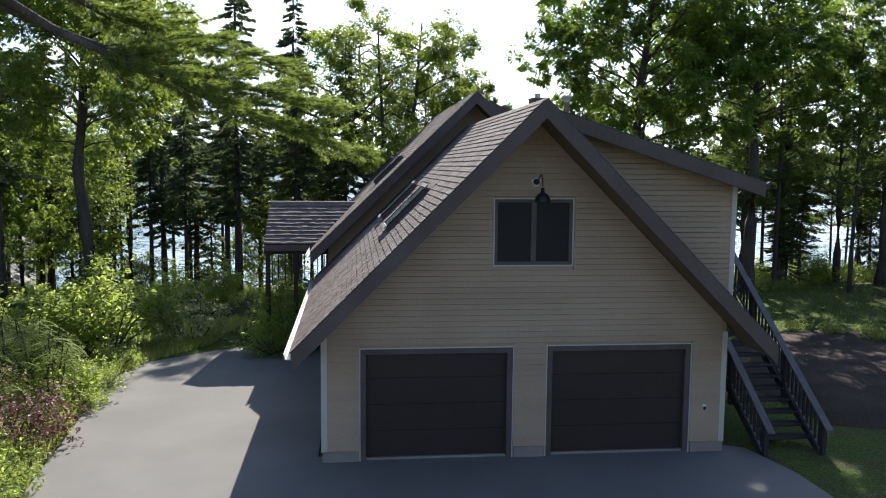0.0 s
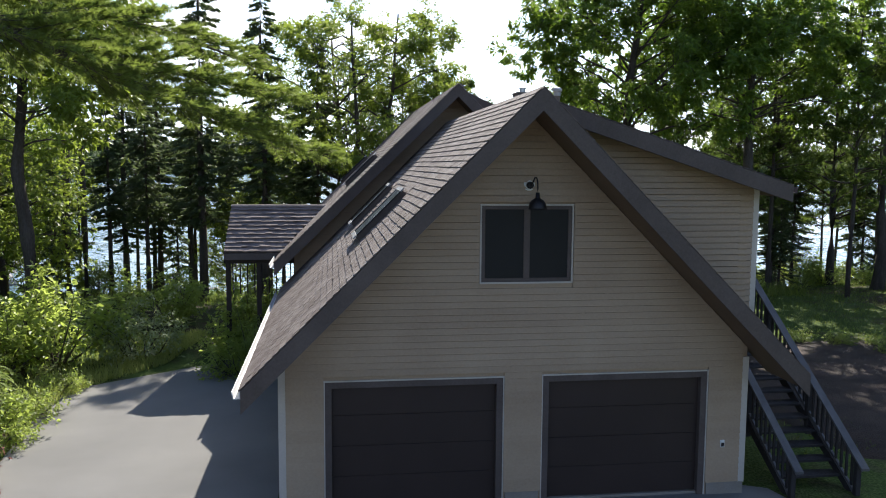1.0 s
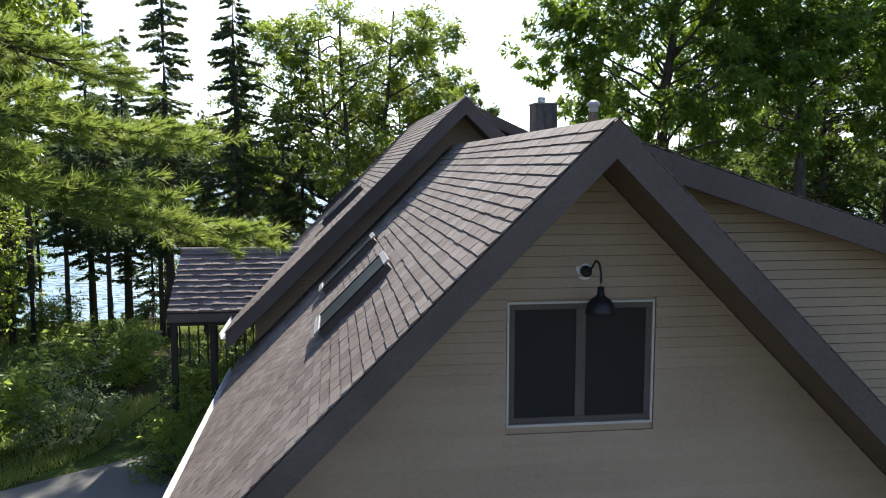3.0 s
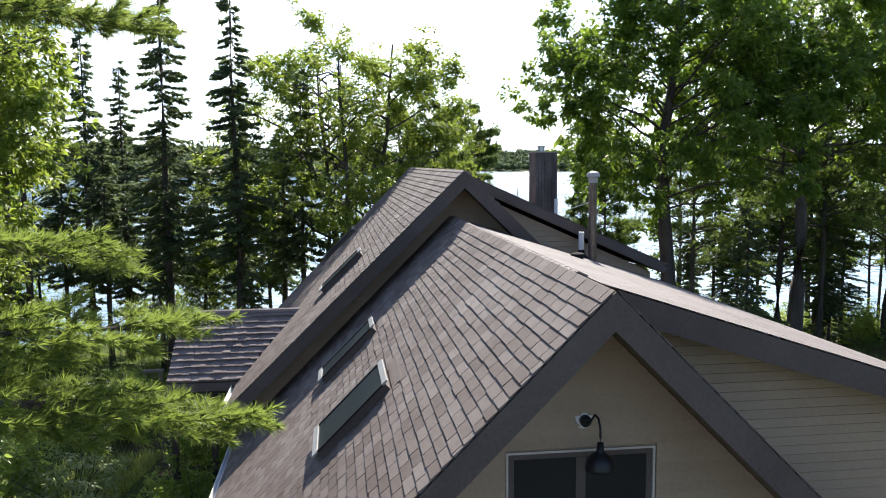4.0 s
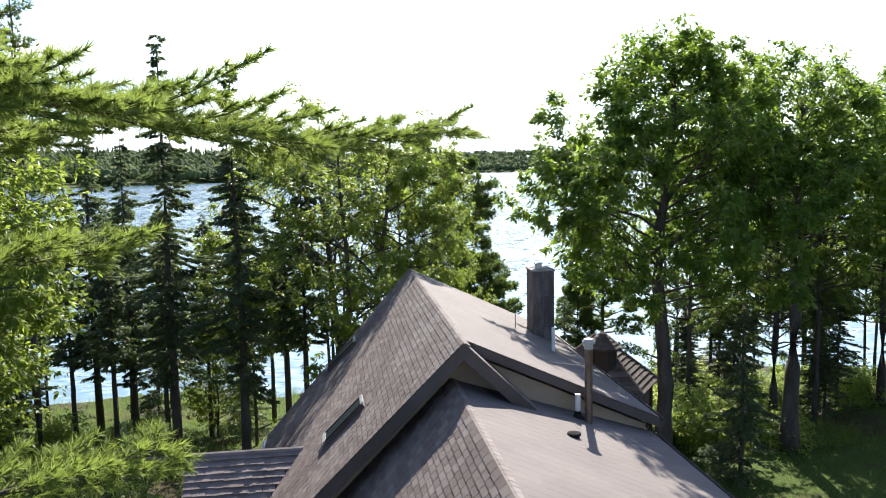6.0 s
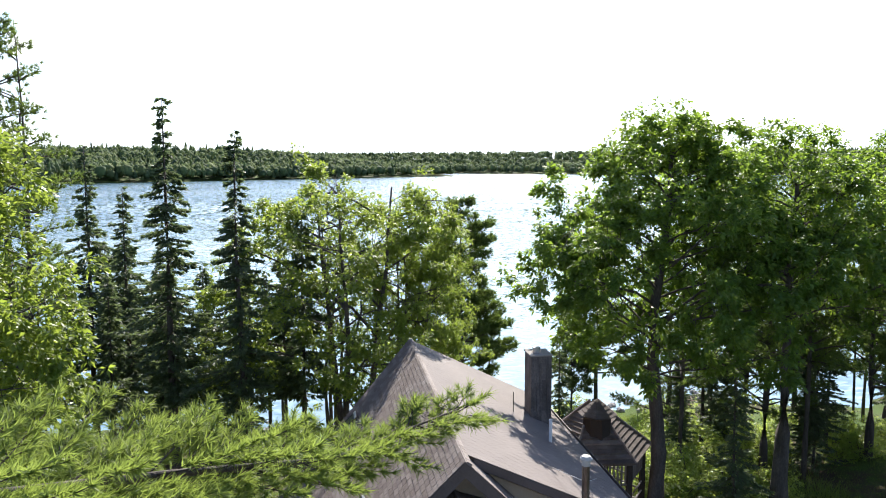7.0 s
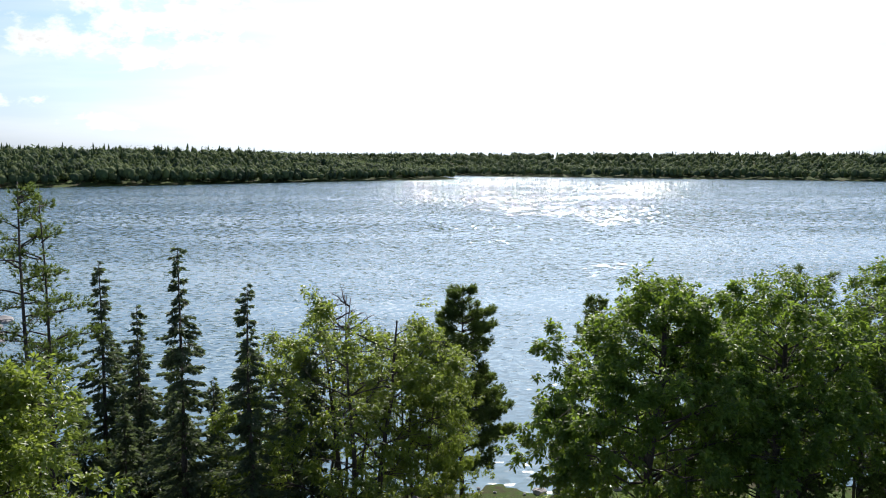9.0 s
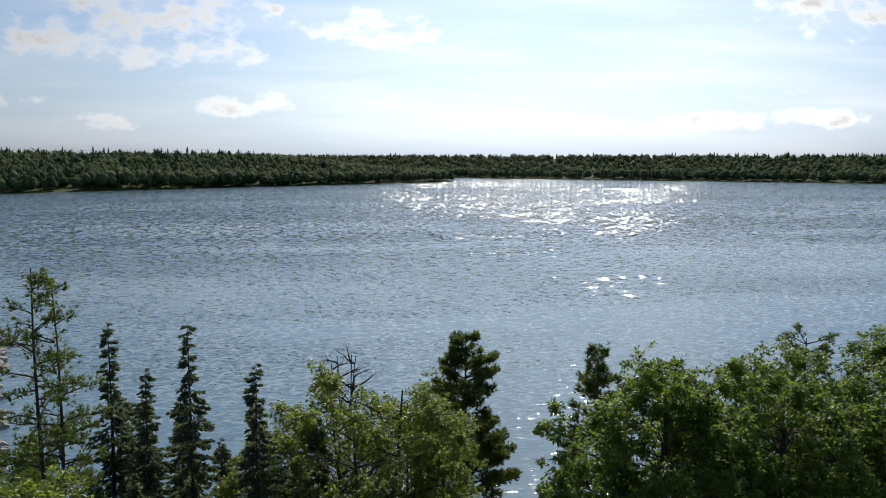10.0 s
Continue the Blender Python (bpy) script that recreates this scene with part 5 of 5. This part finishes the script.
    soup("crown", v, f, needle_mat or M_PINE, tree)
    return tree


def shrub(name, seed, height, radius, leaves, size, mat, label, place, cluster=0.16):
    rng = np.random.default_rng(seed)
    bush = thing(name, label, "shrub", place=place)
    bm = bmesh.new()
    ends = []
    for k in range(16):
        a = rng.uniform(0, 2 * math.pi)
        r = radius * rng.uniform(0.2, 1.0) ** 0.6
        tip = np.array([r * math.cos(a), r * math.sin(a), height * (1 - 0.5 * (r / radius) ** 2) * rng.uniform(0.65, 1.05)])
        limb_mesh(bm, bend((0.1 * math.cos(a), 0.1 * math.sin(a), -0.1), tip, rng, 0.1, 4), 0.022, 0.006, 4)
        for j in range(9):
            t = rng.uniform(0.35, 1.0)
            ends.append(tip * np.array([t ** 0.5, t ** 0.5, t]) + rng.normal(size=3) * radius * 0.16)
    part("stem_clump", bm, M_BARK, bush)
    ends = np.array(ends)
    ends[:, 2] = np.maximum(ends[:, 2], 0.08)
    out_way = ends - np.array([0, 0, 0.2 * height])
    out_way /= np.linalg.norm(out_way, axis=1)[:, None] + 1e-9
    v, f = leaf_sprays(ends, out_way, leaves, size, rng, cluster, 7)
    v[:, 2] = np.maximum(v[:, 2], 0.02)
    soup("foliage", v, f, mat, bush)
    return bush


def at(x, y, dz=0.0):
    return (x, y, float(ground_z(x, y)) + dz)


def again(tree, x, y, turn, size, wide=1.0, label=""):
    m = Matrix.Translation(at(x, y)) @ Matrix.Rotation(turn, 4, "Z") @ Matrix.Diagonal((size * wide, size * wide, size, 1))
    c = copy_thing(tree, m)
    if label:
        tagged(c, label)
    return c


# broadleaf trees
def h_at(x, y, top):
    return top - float(ground_z(x, y))


broadleaf("oak_tree", 11, h_at(8.6, 18.2, 15.3), 8.0, 4.3, 76000, 0.118, M_OAK, "large oak with dense dark green crown behind the house", at(8.4, 18.2), limbs=54, trunk_r=0.36, cluster=0.11, gap=0.44)
broadleaf("oak_tree", 12, h_at(14.2, 20.2, 15.3), 10.2, 4.9, 50000, 0.118, M_OAK, "tall oak with dark green crown beside another oak", at(14.2, 20.2), limbs=44, trunk_r=0.34, cluster=0.12, gap=0.46)
oak_left = broadleaf("maple_tree", 13, h_at(-1.9, 25.5, 13.4), 5.4, 5.3, 54000, 0.112, M_MAPLE, "bright green maple with several stems by the lake", at(-1.9, 25.5), stems=3, limbs=42, trunk_r=0.2, gap=0.38, cluster=0.13)
broadleaf("maple_tree", 14, h_at(-11.6, 12.0, 15.4), 7.4, 3.1, 50000, 0.112, M_MAPLE, "broad green maple at the edge of the wood", at(-11.6, 12.0), limbs=42, trunk_r=0.26, gap=0.24, cluster=0.13)
young = broadleaf("young_maple", 15, 7.5, 1.6, 2.3, 12000, 0.1, M_MAPLE, "young maple in the undergrowth of the wood", at(-14.5, 20), limbs=20, trunk_r=0.08)

bare = broadleaf("dead_tree", 17, h_at(-2.6, 33, 14.0), 8.5, 2.3, 120, 0.06, M_BARK, "bare leafless tree behind the maple by the lake", at(-2.6, 33), limbs=60, trunk_r=0.12, stout=2.4, stems=4)
again(oak_left, 1.0, 28.2, 2.1, 0.84, 0.74, "smaller green maple with several stems by the lake")
broadleaf("oak_tree", 18, h_at(21.5, 21.5, 15.1), 10.4, 4.5, 34000, 0.118, M_OAK, "broad dark green oak at the edge of the wood", at(21.5, 21.5), limbs=34, trunk_r=0.28, gap=0.5, cluster=0.14)

# conifers that stand out
spruce("spruce_tree", 21, h_at(-8.65, 24.1, 15.6), 3.6, 2.5, "tall narrow spruce by the lake shore", at(-8.65, 24.1), 1.1, sprays=130, spray=0.19)
sp_b = spruce("spruce_tree", 22, h_at(-5.9, 22.5, 14.35), 3.2, 2.2, "dark spruce with drooping branches by the lake shore", at(-5.9, 22.5), 1.15, sprays=130, spray=0.19)
sp_c = spruce("spruce_tree", 23, h_at(-11.9, 31.2, 12.1), 2.4, 2.4, "narrow dark spruce by the lake shore", at(-11.9, 31.2), 1.1, sprays=120, spray=0.2)
again(sp_c, -14.0, 33.0, 2.0, h_at(-14, 33, 14.0) / h_at(-11.9, 31.2, 12.1), 0.95)
for x, y, s in ((12.6, 25.6, 0.4), (15.6, 27.2, 0.46), (18.4, 25.2, 0.42), (14.6, 30.0, 0.4), (20.6, 27.0, 0.45), (17.0, 31.5, 0.44)):
    again(sp_b, x, y, s * 31, s, 1.35, "young dark spruce under the oaks by the lake")
again(sp_b, 24.0, 35.2, 1.2, h_at(24, 35.2, 10.8) / h_at(-5.9, 22.5, 14.35), 1.0)
pine("white_pine", 31, h_at(5.5, 42.3, 10.9), 2.6, 3.5, "white pine with level boughs on the lake shore", at(5.5, 42.3), levels=15, per=10, tuft=105, needles=18, length=0.28, wide=0.017, trunk=0.17, top=0.42)
big_pine = pine("tall_pine", 36, 14.4, 3.8, 4.0, "big dark pine with bare level limbs low on its trunk", at(20.2, 28.2), levels=14, per=5, tuft=46, needles=14, length=0.26, wide=0.02, trunk=0.3, top=0.5)
again(big_pine, 18.3, 30.4, 2.0, 0.9, 0.6)
again(big_pine, 22.0, 25.9, 4.0, 0.9, 0.8)
for x, y, s in ((16.4, 25.2, 0.78), (25.6, 29.6, 0.92), (13.0, 27.8, 0.7), (28.5, 26.0, 0.85)):
    again(big_pine, x, y, s * 11, s, 0.85)
pn_b = pine("white_pine", 32, h_at(13.0, 38.3, 10.7), 4.0, 2.5, "open white pine on the lake shore", at(13.0, 38.3), levels=13, per=8, tuft=90, needles=18, length=0.28, wide=0.017, trunk=0.15, top=0.35)
again(pn_b, 11.0, 36.5, 2.2, 0.72, 0.7)
pn_t = pine("tall_pine", 35, 18.4, 8.0, 2.5, "tall sparse pine with thin trunk at the edge of the wood", at(-13.7, 22.3), levels=15, per=3, tuft=46, needles=12, length=0.22, wide=0.018, trunk=0.17)
again(pn_t, -13.15, 22.7, 2.4, 0.97, 0.9)

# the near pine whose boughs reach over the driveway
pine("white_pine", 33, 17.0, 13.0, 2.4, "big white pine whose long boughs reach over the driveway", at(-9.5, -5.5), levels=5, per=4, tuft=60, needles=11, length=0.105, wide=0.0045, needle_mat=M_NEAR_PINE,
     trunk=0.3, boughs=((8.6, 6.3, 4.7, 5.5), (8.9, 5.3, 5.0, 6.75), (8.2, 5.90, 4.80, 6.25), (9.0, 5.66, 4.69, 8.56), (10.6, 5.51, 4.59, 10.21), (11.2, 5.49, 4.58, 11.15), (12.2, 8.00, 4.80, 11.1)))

# woods on both sides
rng = np.random.default_rng(77)
fill = broadleaf("wood_tree", 16, 11.5, 3.0, 3.2, 13000, 0.16, M_OAK, "green broadleaf tree in the wood", at(-24, 22), limbs=26, trunk_r=0.16, cluster=0.2, gap=0.3)
sp_d = spruce("spruce_tree", 24, 12.5, 4.8, 2.1, "thin bare-trunked spruce in the wood", at(-18, 27), 1.3, sprays=60, spray=0.28)
pn_d = pine("wood_pine", 34, 12.5, 5.0, 2.3, "thin bare-trunked pine in the wood", at(19.5, 29), levels=10, per=5, tuft=40, needles=10, length=0.3, wide=0.03, trunk=0.13)
taken = [(8.4, 18.2), (14.2, 20.2), (-1.9, 25.5), (-11.6, 12.0), (-14, 22.3), (-8.65, 24.1), (-5.9, 22.5), (-11.9, 31.2), (-14, 33)]
for kind, (x0, x1, y0, y1), count in ((sp_d, (-34, -4, 24, 40), 20), (sp_d, (-15, -3.5, 25, 36), 8), (sp_d, (-40, -15, 17, 30), 10), (pn_d, (-36, -6, 25, 41), 10), (fill, (-44, -17, 12, 34), 12), (pn_d, (23, 42, 24, 38), 9), (sp_d, (15, 40, 28, 38), 5), (fill, (34, 46, 26, 38), 2), (fill, (-44, -18, -4, 12), 7), (fill, (24, 44, 0, 18), 6)):
    done = tries = 0
    while done < count and tries < 400:
        tries += 1
        x, y = rng.uniform(x0, x1), rng.uniform(y0, y1)
        if min((x - a) ** 2 + (y - c) ** 2 for a, c in taken) < 1.7 ** 2:
            continue
        taken.append((x, y))
        again(kind, x, y, rng.uniform(0, 6.28), rng.uniform(0.74, 0.98), rng.uniform(0.85, 1.1))
        done += 1

for x, y, s in ((11.8, 23.8, 0.98), (17.2, 23.4, 1.05), (18.6, 19.4, 0.95)):
    again(pn_d, x, y, s * 9, s)

# undergrowth
def sumac(name, seed, height, radius, label, place, fronds=34):
    """Leaning stems that carry umbrellas of long drooping feathered fronds."""
    rng = np.random.default_rng(seed)
    bush = thing(name, label, "shrub", place=place)
    bm = bmesh.new()
    V, F, b0 = [], [], 0
    for s in range(9):
        a = 2 * math.pi * s / 9 + rng.uniform(-0.3, 0.3)
        r = radius * rng.uniform(0.1, 0.85)
        top = np.array([r * math.cos(a), r * math.sin(a), height * rng.uniform(0.6, 1.0)])
        limb_mesh(bm, bend((0.15 * math.cos(a), 0.15 * math.sin(a), -0.1), top, rng, 0.06, 5), 0.028, 0.012, 5)
        for k in range(fronds // 3):
            e = rng.uniform(0, 6.28)
            L = rng.uniform(0.4, 0.72)
            way = np.array([math.cos(e), math.sin(e), 0.0])
            side = np.array([-math.sin(e), math.cos(e), 0.0])
            start = top + np.array([0, 0, -rng.uniform(0, 0.5)])
            rise = rng.uniform(0.1, 0.5)
            spine = [start + way * L * t + np.array([0, 0, L * (rise * t - 0.75 * t * t)]) for t in np.linspace(0, 1, 11)]
            tube(bm, [tuple(spine[0]), tuple(spine[5]), tuple(spine[10])], [0.006, 0.004, 0.002], 3)
            for q in range(2, 11):
                for sg in (-1, 1):
                    l0 = 0.13 * math.sin(math.pi * (q + 1.5) / 13) * rng.uniform(0.85, 1.15)
                    d = side * sg * 0.85 + way * 0.45 + np.array([0, 0, -0.3])
                    d /= np.linalg.norm(d)
                    c = spine[q]
                    w = np.cross(d, (0, 0, 1.0)) * 0.018
                    V += [c, c + d * l0 * 0.45 + w, c + d * l0, c + d * l0 * 0.45 - w]
                    F += [(b0, b0 + 1, b0 + 2), (b0, b0 + 2, b0 + 3)]
                    b0 += 4
    part("stem_clump", bm, M_BARK, bush)
    soup("foliage", np.array(V), np.array(F), M_SUMAC, bush)
    return bush


sh_a = shrub("shrub", 41, 2.2, 1.3, 4200, 0.085, M_SHRUB, "leafy green shrub beside the driveway", at(-11.3, 9.2), cluster=0.13)
sh_b = shrub("shrub", 42, 1.0, 1.0, 2600, 0.06, M_SHRUB, "low green shrub beside the driveway", at(-9.9, 4.0), cluster=0.11)
sh_c = sumac("sumac_shrub", 43, 1.7, 1.5, "feathery green sumac beside the driveway", at(-11.3, 3.4))
shrub("red_shrub", 44, 1.15, 1.15, 4200, 0.05, M_RED, "reddish low shrub at the driveway edge", at(-9.7, 1.4))
shrub("pale_shrub", 45, 1.9, 1.3, 3400, 0.07, M_PALE_LEAF, "pale flowering shrub on thin stems beside the driveway", at(-8.4, 10.8), cluster=0.1)
for x, y, k, s in ((-12.7, 4.9, 2, 1.15), (-10.7, 5.4, 2, 0.85), (-12.6, 7.4, 2, 1.0), (-12.7, 1.6, 2, 1.1), (-10.9, 1.7, 2, 0.8), (-10.2, 4.5, 2, 1.05), (-9.4, -0.8, 1, 0.8), (-9.3, -2.4, 1, 0.9), (-13.8, 3.4, 2, 1.2),
                   (-11.4, 6.3, 2, 1.1), (-5.3, 10.0, 0, 0.8), (-5.0, 9.0, 0, 0.7), (-11.3, 7.6, 1, 1.0), (-10.5, 10.5, 0, 1.4), (-12.4, 9.6, 0, 1.1), (-5.4, 8.6, 1, 0.9), (-5.2, 12.6, 0, 1.0),
                   (-8.6, 16.0, 0, 1.05), (-4.9, 14.2, 0, 0.9), (-6.2, 10.9, 1, 0.8)):
    again((sh_a, sh_b, sh_c)[k], x, y, rng.uniform(0, 6.28), s)
for x, y, s in ((-9.45, 3.70, 0.60), (-9.43, 5.51, 0.65), (-9.55, 7.44, 0.60), (-9.41, 2.19, 0.55), (-9.22, 0.60, 0.50), (-10.14, 5.10, 0.80)):
    again(sh_b, x, y, s * 30, s)
for k in range(64):
    if k >= 44:
        x, y = rng.uniform(8.2, 16), rng.uniform(20.5, 28)
    elif k < 20:
        x, y = rng.uniform(12, 38), rng.uniform(24, 34)
    elif k < 26:
        x, y = rng.uniform(-32, -13), rng.uniform(26, 38)
    else:
        x, y = rng.uniform(6, 20), rng.uniform(26, 40)
    again((sh_a, sh_b)[k % 2], x, y, rng.uniform(0, 6.28), rng.uniform(0.7, 1.4), label="green shrub in the undergrowth of the wood")
for k in range(5):
    again(young, rng.uniform(-34, -4), rng.uniform(24, 40), rng.uniform(0, 6.28), rng.uniform(0.55, 0.95))
fir = spruce("young_spruce", 25, 6.0, 0.2, 1.9, "dense young dark spruce below the oaks", at(10.9, 17.6), 1.5, sprays=90, spray=0.17)
for x, y, s in ((19.0, 25.5, 0.9), (8.5, 30.5, 0.95), (-16.0, 28.0, 1.1), (-20.5, 25.0, 1.2), (-12.0, 36.5, 1.1), (-7.2, 34.5, 0.9), (-24.0, 30.0, 1.3), (26.0, 29.0, 1.2)):
    again(fir, x, y, s * 7, s)
for x, y, s in ((12.2, 10.4, 0.5), (13.4, 10.1, 0.42), (11.3, 10.9, 0.45), (14.2, 9.4, 0.5), (12.9, 8.9, 0.6)):
    again(sh_b, x, y, s * 20, s, label="small garden plant in a bed on the lawn")


# small bench on the lawn
def garden_bench(x, y):
    x, y, z = at(x, y)
    bench = thing("garden_bench", "small pale stone bench on the shaded lawn", "bench", place=(x, y, z))
    part("seat", boxed(-0.4, 0.4, -0.17, 0.17, 0.38, 0.45, bevel=0.012), M_CONCRETE, bench)
    for s in (-0.28, 0.28):
        part("leg", boxed(s - 0.06, s + 0.06, -0.13, 0.13, -0.06, 0.38, bevel=0.01), M_CONCRETE, bench)


garden_bench(-9.3, 23.5)


# grass and weeds
def blades(name, label, count, place, size, seed, mat=None):
    rng = np.random.default_rng(seed)
    x, y = place(rng, count)
    z = ground_z(x, y)
    c = np.stack([x, y, z], 1)
    a = rng.uniform(0, 6.28, count)
    h = size * rng.uniform(0.5, 1.3, count)
    side = np.stack([np.cos(a), np.sin(a), 0 * a], 1) * 0.012
    tip = c + np.stack([rng.normal(size=count) * h * 0.35, rng.normal(size=count) * h * 0.35, h], 1)
    v = np.stack([c - side, c + side, tip], 1).reshape(-1, 3)
    tagged(soup(name, v, np.arange(len(v)).reshape(-1, 3), mat or M_GRASS), label, "grass", kind="stuff")


def verge(rng, k):
    y = rng.uniform(-4, 14, k)
    return np.interp(y, [-4, 0, 3, 6, 8, 10, 14], [-8.5, -8.85, -9.15, -9.5, -8.9, -7.6, -7.0]) - np.abs(rng.normal(size=k)) * 1.2 + 0.05, y


blades("grass", "tall grass and weeds along the driveway edge", 14000, verge, 0.22, 51, M_VERGE)
blades("lawn_grass", "short lawn grass beside the house", 26000, lambda r, k: (r.uniform(5.5, 26, k), r.uniform(1.5, 27, k)), 0.09, 52)
blades("shore_grass", "tall sunlit grass above the lake shore", 24000, lambda r, k: (r.uniform(4.5, 18, k), r.uniform(20, 41, k)), 0.5, 53)


blades("wood_floor_grass", "thin grass and weeds under the trees by the lake", 18000, lambda r, k: (r.uniform(-24, 4.5, k), r.uniform(19, 43.5, k)), 0.35, 54)


# rocks on the shore
def rock_mesh(seed):
    bm = bmesh.new()
    bmesh.ops.create_icosphere(bm, subdivisions=2, radius=1)
    rr = random.Random(seed)
    o = Vector((rr.uniform(0, 50), rr.uniform(0, 50), 0))
    for v in bm.verts:
        v.co *= 0.75 + 0.5 * noise.noise(v.co * 1.1 + o)
        v.co.z *= 0.6
    me = bpy.data.meshes.new("rock")
    bm.to_mesh(me)
    bm.free()
    me.materials.append(M_ROCK)
    return me


rocks = [rock_mesh(k) for k in range(4)]
for k in range(240):
    if k < 170:
        x = -24.5 - rng.uniform(0, 1) * 24
        y = float(shore_y(x)) - rng.uniform(-1.0, 14)
        s = rng.uniform(0.5, 1.5)
    else:
        x = rng.uniform(-12, 26)
        y = float(shore_y(x)) - rng.uniform(-0.6, 1.8)
        s = rng.uniform(0.15, 0.5)
    ob = new("rock", rocks[k % 4])
    ob.matrix_world = Matrix.Translation(at(x, y, 0.05)) @ Matrix.Rotation(rng.uniform(0, 6.28), 4, "Z") @ Matrix.Scale(s, 4)
    tagged(ob, "pale grey rock on the lake shore", "rock", "shore rocks")


# woods on the far shores
def far_wood(name, label, count, seed, test, tall=lambda x: 1.0, spires=0.15):
    rng = np.random.default_rng(seed)
    ico = bmesh.new()
    bmesh.ops.create_icosphere(ico, subdivisions=1, radius=1)
    iv = np.array([v.co[:] for v in ico.verts])
    ift = np.array([[v.index for v in f.verts] for f in ico.faces])
    ico.free()
    V, F, b0, done = [], [], 0, 0
    while done < count:
        x, y = test(rng)
        z = float(ground_z(x, y))
        if float(far_inland(x, y)) < 2 or (-202 < x < -190 and y < 645):
            continue
        done += 1
        if rng.uniform() < spires:
            h, r = rng.uniform(9, 14.5) * tall(x), rng.uniform(1.5, 2.6)
            ring = []
            for zz, rr in ((0.1, 1.0), (0.42, 0.72), (0.44, 0.85), (0.72, 0.4), (0.74, 0.5)):
                a = np.arange(7) * 2 * np.pi / 7 + rng.uniform(0, 6)
                q = r * rr * rng.uniform(0.7, 1.25, 7)
                ring.append(np.stack([x + q * np.cos(a), y + q * np.sin(a), np.full(7, z + h * zz)], 1))
            v = np.concatenate(ring + [np.array([[x, y, z + h]])])
            f = []
            for k in range(4):
                for s in range(7):
                    i, j = k * 7 + s, k * 7 + (s + 1) % 7
                    f += [(i, j, j + 7), (i, j + 7, i + 7)]
            f += [(28 + s, 28 + (s + 1) % 7, 35) for s in range(7)]
        else:
            h, r = rng.uniform(7.0, 12.5) * tall(x), rng.uniform(2.4, 4.8)
            jit = rng.uniform(0.6, 1.05, (len(iv), 1))
            v = iv * jit * np.array([r, r, h * 0.4]) + np.array([x, y, z + h * 0.58])
            d = rng.normal(size=(16, 3))
            d[:, 2] = np.abs(d[:, 2]) - 0.3
            d /= np.linalg.norm(d, axis=1)[:, None]
            q = d * np.array([r, r, h * 0.42]) * rng.uniform(0.85, 1.12, (16, 1)) + np.array([x, y, z + h * 0.58])
            lv, lf = leaf_quads(q, 1.15, rng)
            f = ift.tolist() + (lf + len(v)).tolist()
            v = np.concatenate([v, lv])
        V.append(v)
        F.append(np.array(f) + b0)
        b0 += len(v)
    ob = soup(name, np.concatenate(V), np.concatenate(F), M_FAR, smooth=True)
    tagged(ob, label, "wood", kind="stuff")


def head_spot(r):
    x = r.uniform(-420, 128)
    d = r.uniform(0, 1) ** 1.4 * 210
    return x, 592 + 0.64 * (max(x, -230) + 225) + 0.25 * max(0, -230 - x) + d


def main_spot(r):
    x = r.uniform(-260, 900)
    d = r.uniform(0, 1) ** 1.4 * 230
    return x, float(np.interp(x, [-1600, 130, 175, 360, 515, 900, 1600], [1150, 1000, 945, 808, 695, 560, 420])) + d


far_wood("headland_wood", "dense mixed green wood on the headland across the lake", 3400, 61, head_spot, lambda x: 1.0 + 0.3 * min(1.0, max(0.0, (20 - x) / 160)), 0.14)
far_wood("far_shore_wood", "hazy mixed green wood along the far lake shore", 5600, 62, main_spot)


# ---- shingles ----
g_skip = [(2.28, 3.52, a - 0.02, c + 0.02) for a, c in ((2.1, 3.1), (5.45, 6.1))]
h_skip = [(2.55, 3.75, a - 0.02, c + 0.02) for a, c in ((9.85, 10.4), (16.1, 16.65))]
tabs(slab_gl, GX, GZ, GM, -1, 5.97, lambda u: (G_RAKE - 0.03, H_WALL), near=(0.0, 2.6, -1.1, 3.4), skip=g_skip, proud=0.014, gap=0.007)
tabs(slab_gr, GX, GZ, GM, 1, 5.97, lambda u: (G_RAKE - 0.03, 0.19))
tabs(slab_gs, GX, GZ - 0.02, GS, 1, 4.45, lambda u: (-0.31, H_WALL), proud=0.0035, gap=0.003, mat=M_SHINGLE_EVEN)
tabs(slab_hl, HX, HZ, HM, -1, 6.28, lambda u: (H_RAKE - 0.03, 18.9 - 2.8 * u / 6.28), skip=h_skip, proud=0.013, gap=0.006)
tabs(slab_hr, HX, HZ, HM, 1, 2.1, lambda u: (H_RAKE - 0.03, 8.6))
tabs(slab_hs, HX, HZ - 0.02, HS, 1, 4.58, lambda u: (8.27, 18.9 - u * 0.21), proud=0.0035, gap=0.003, mat=M_SHINGLE_EVEN)
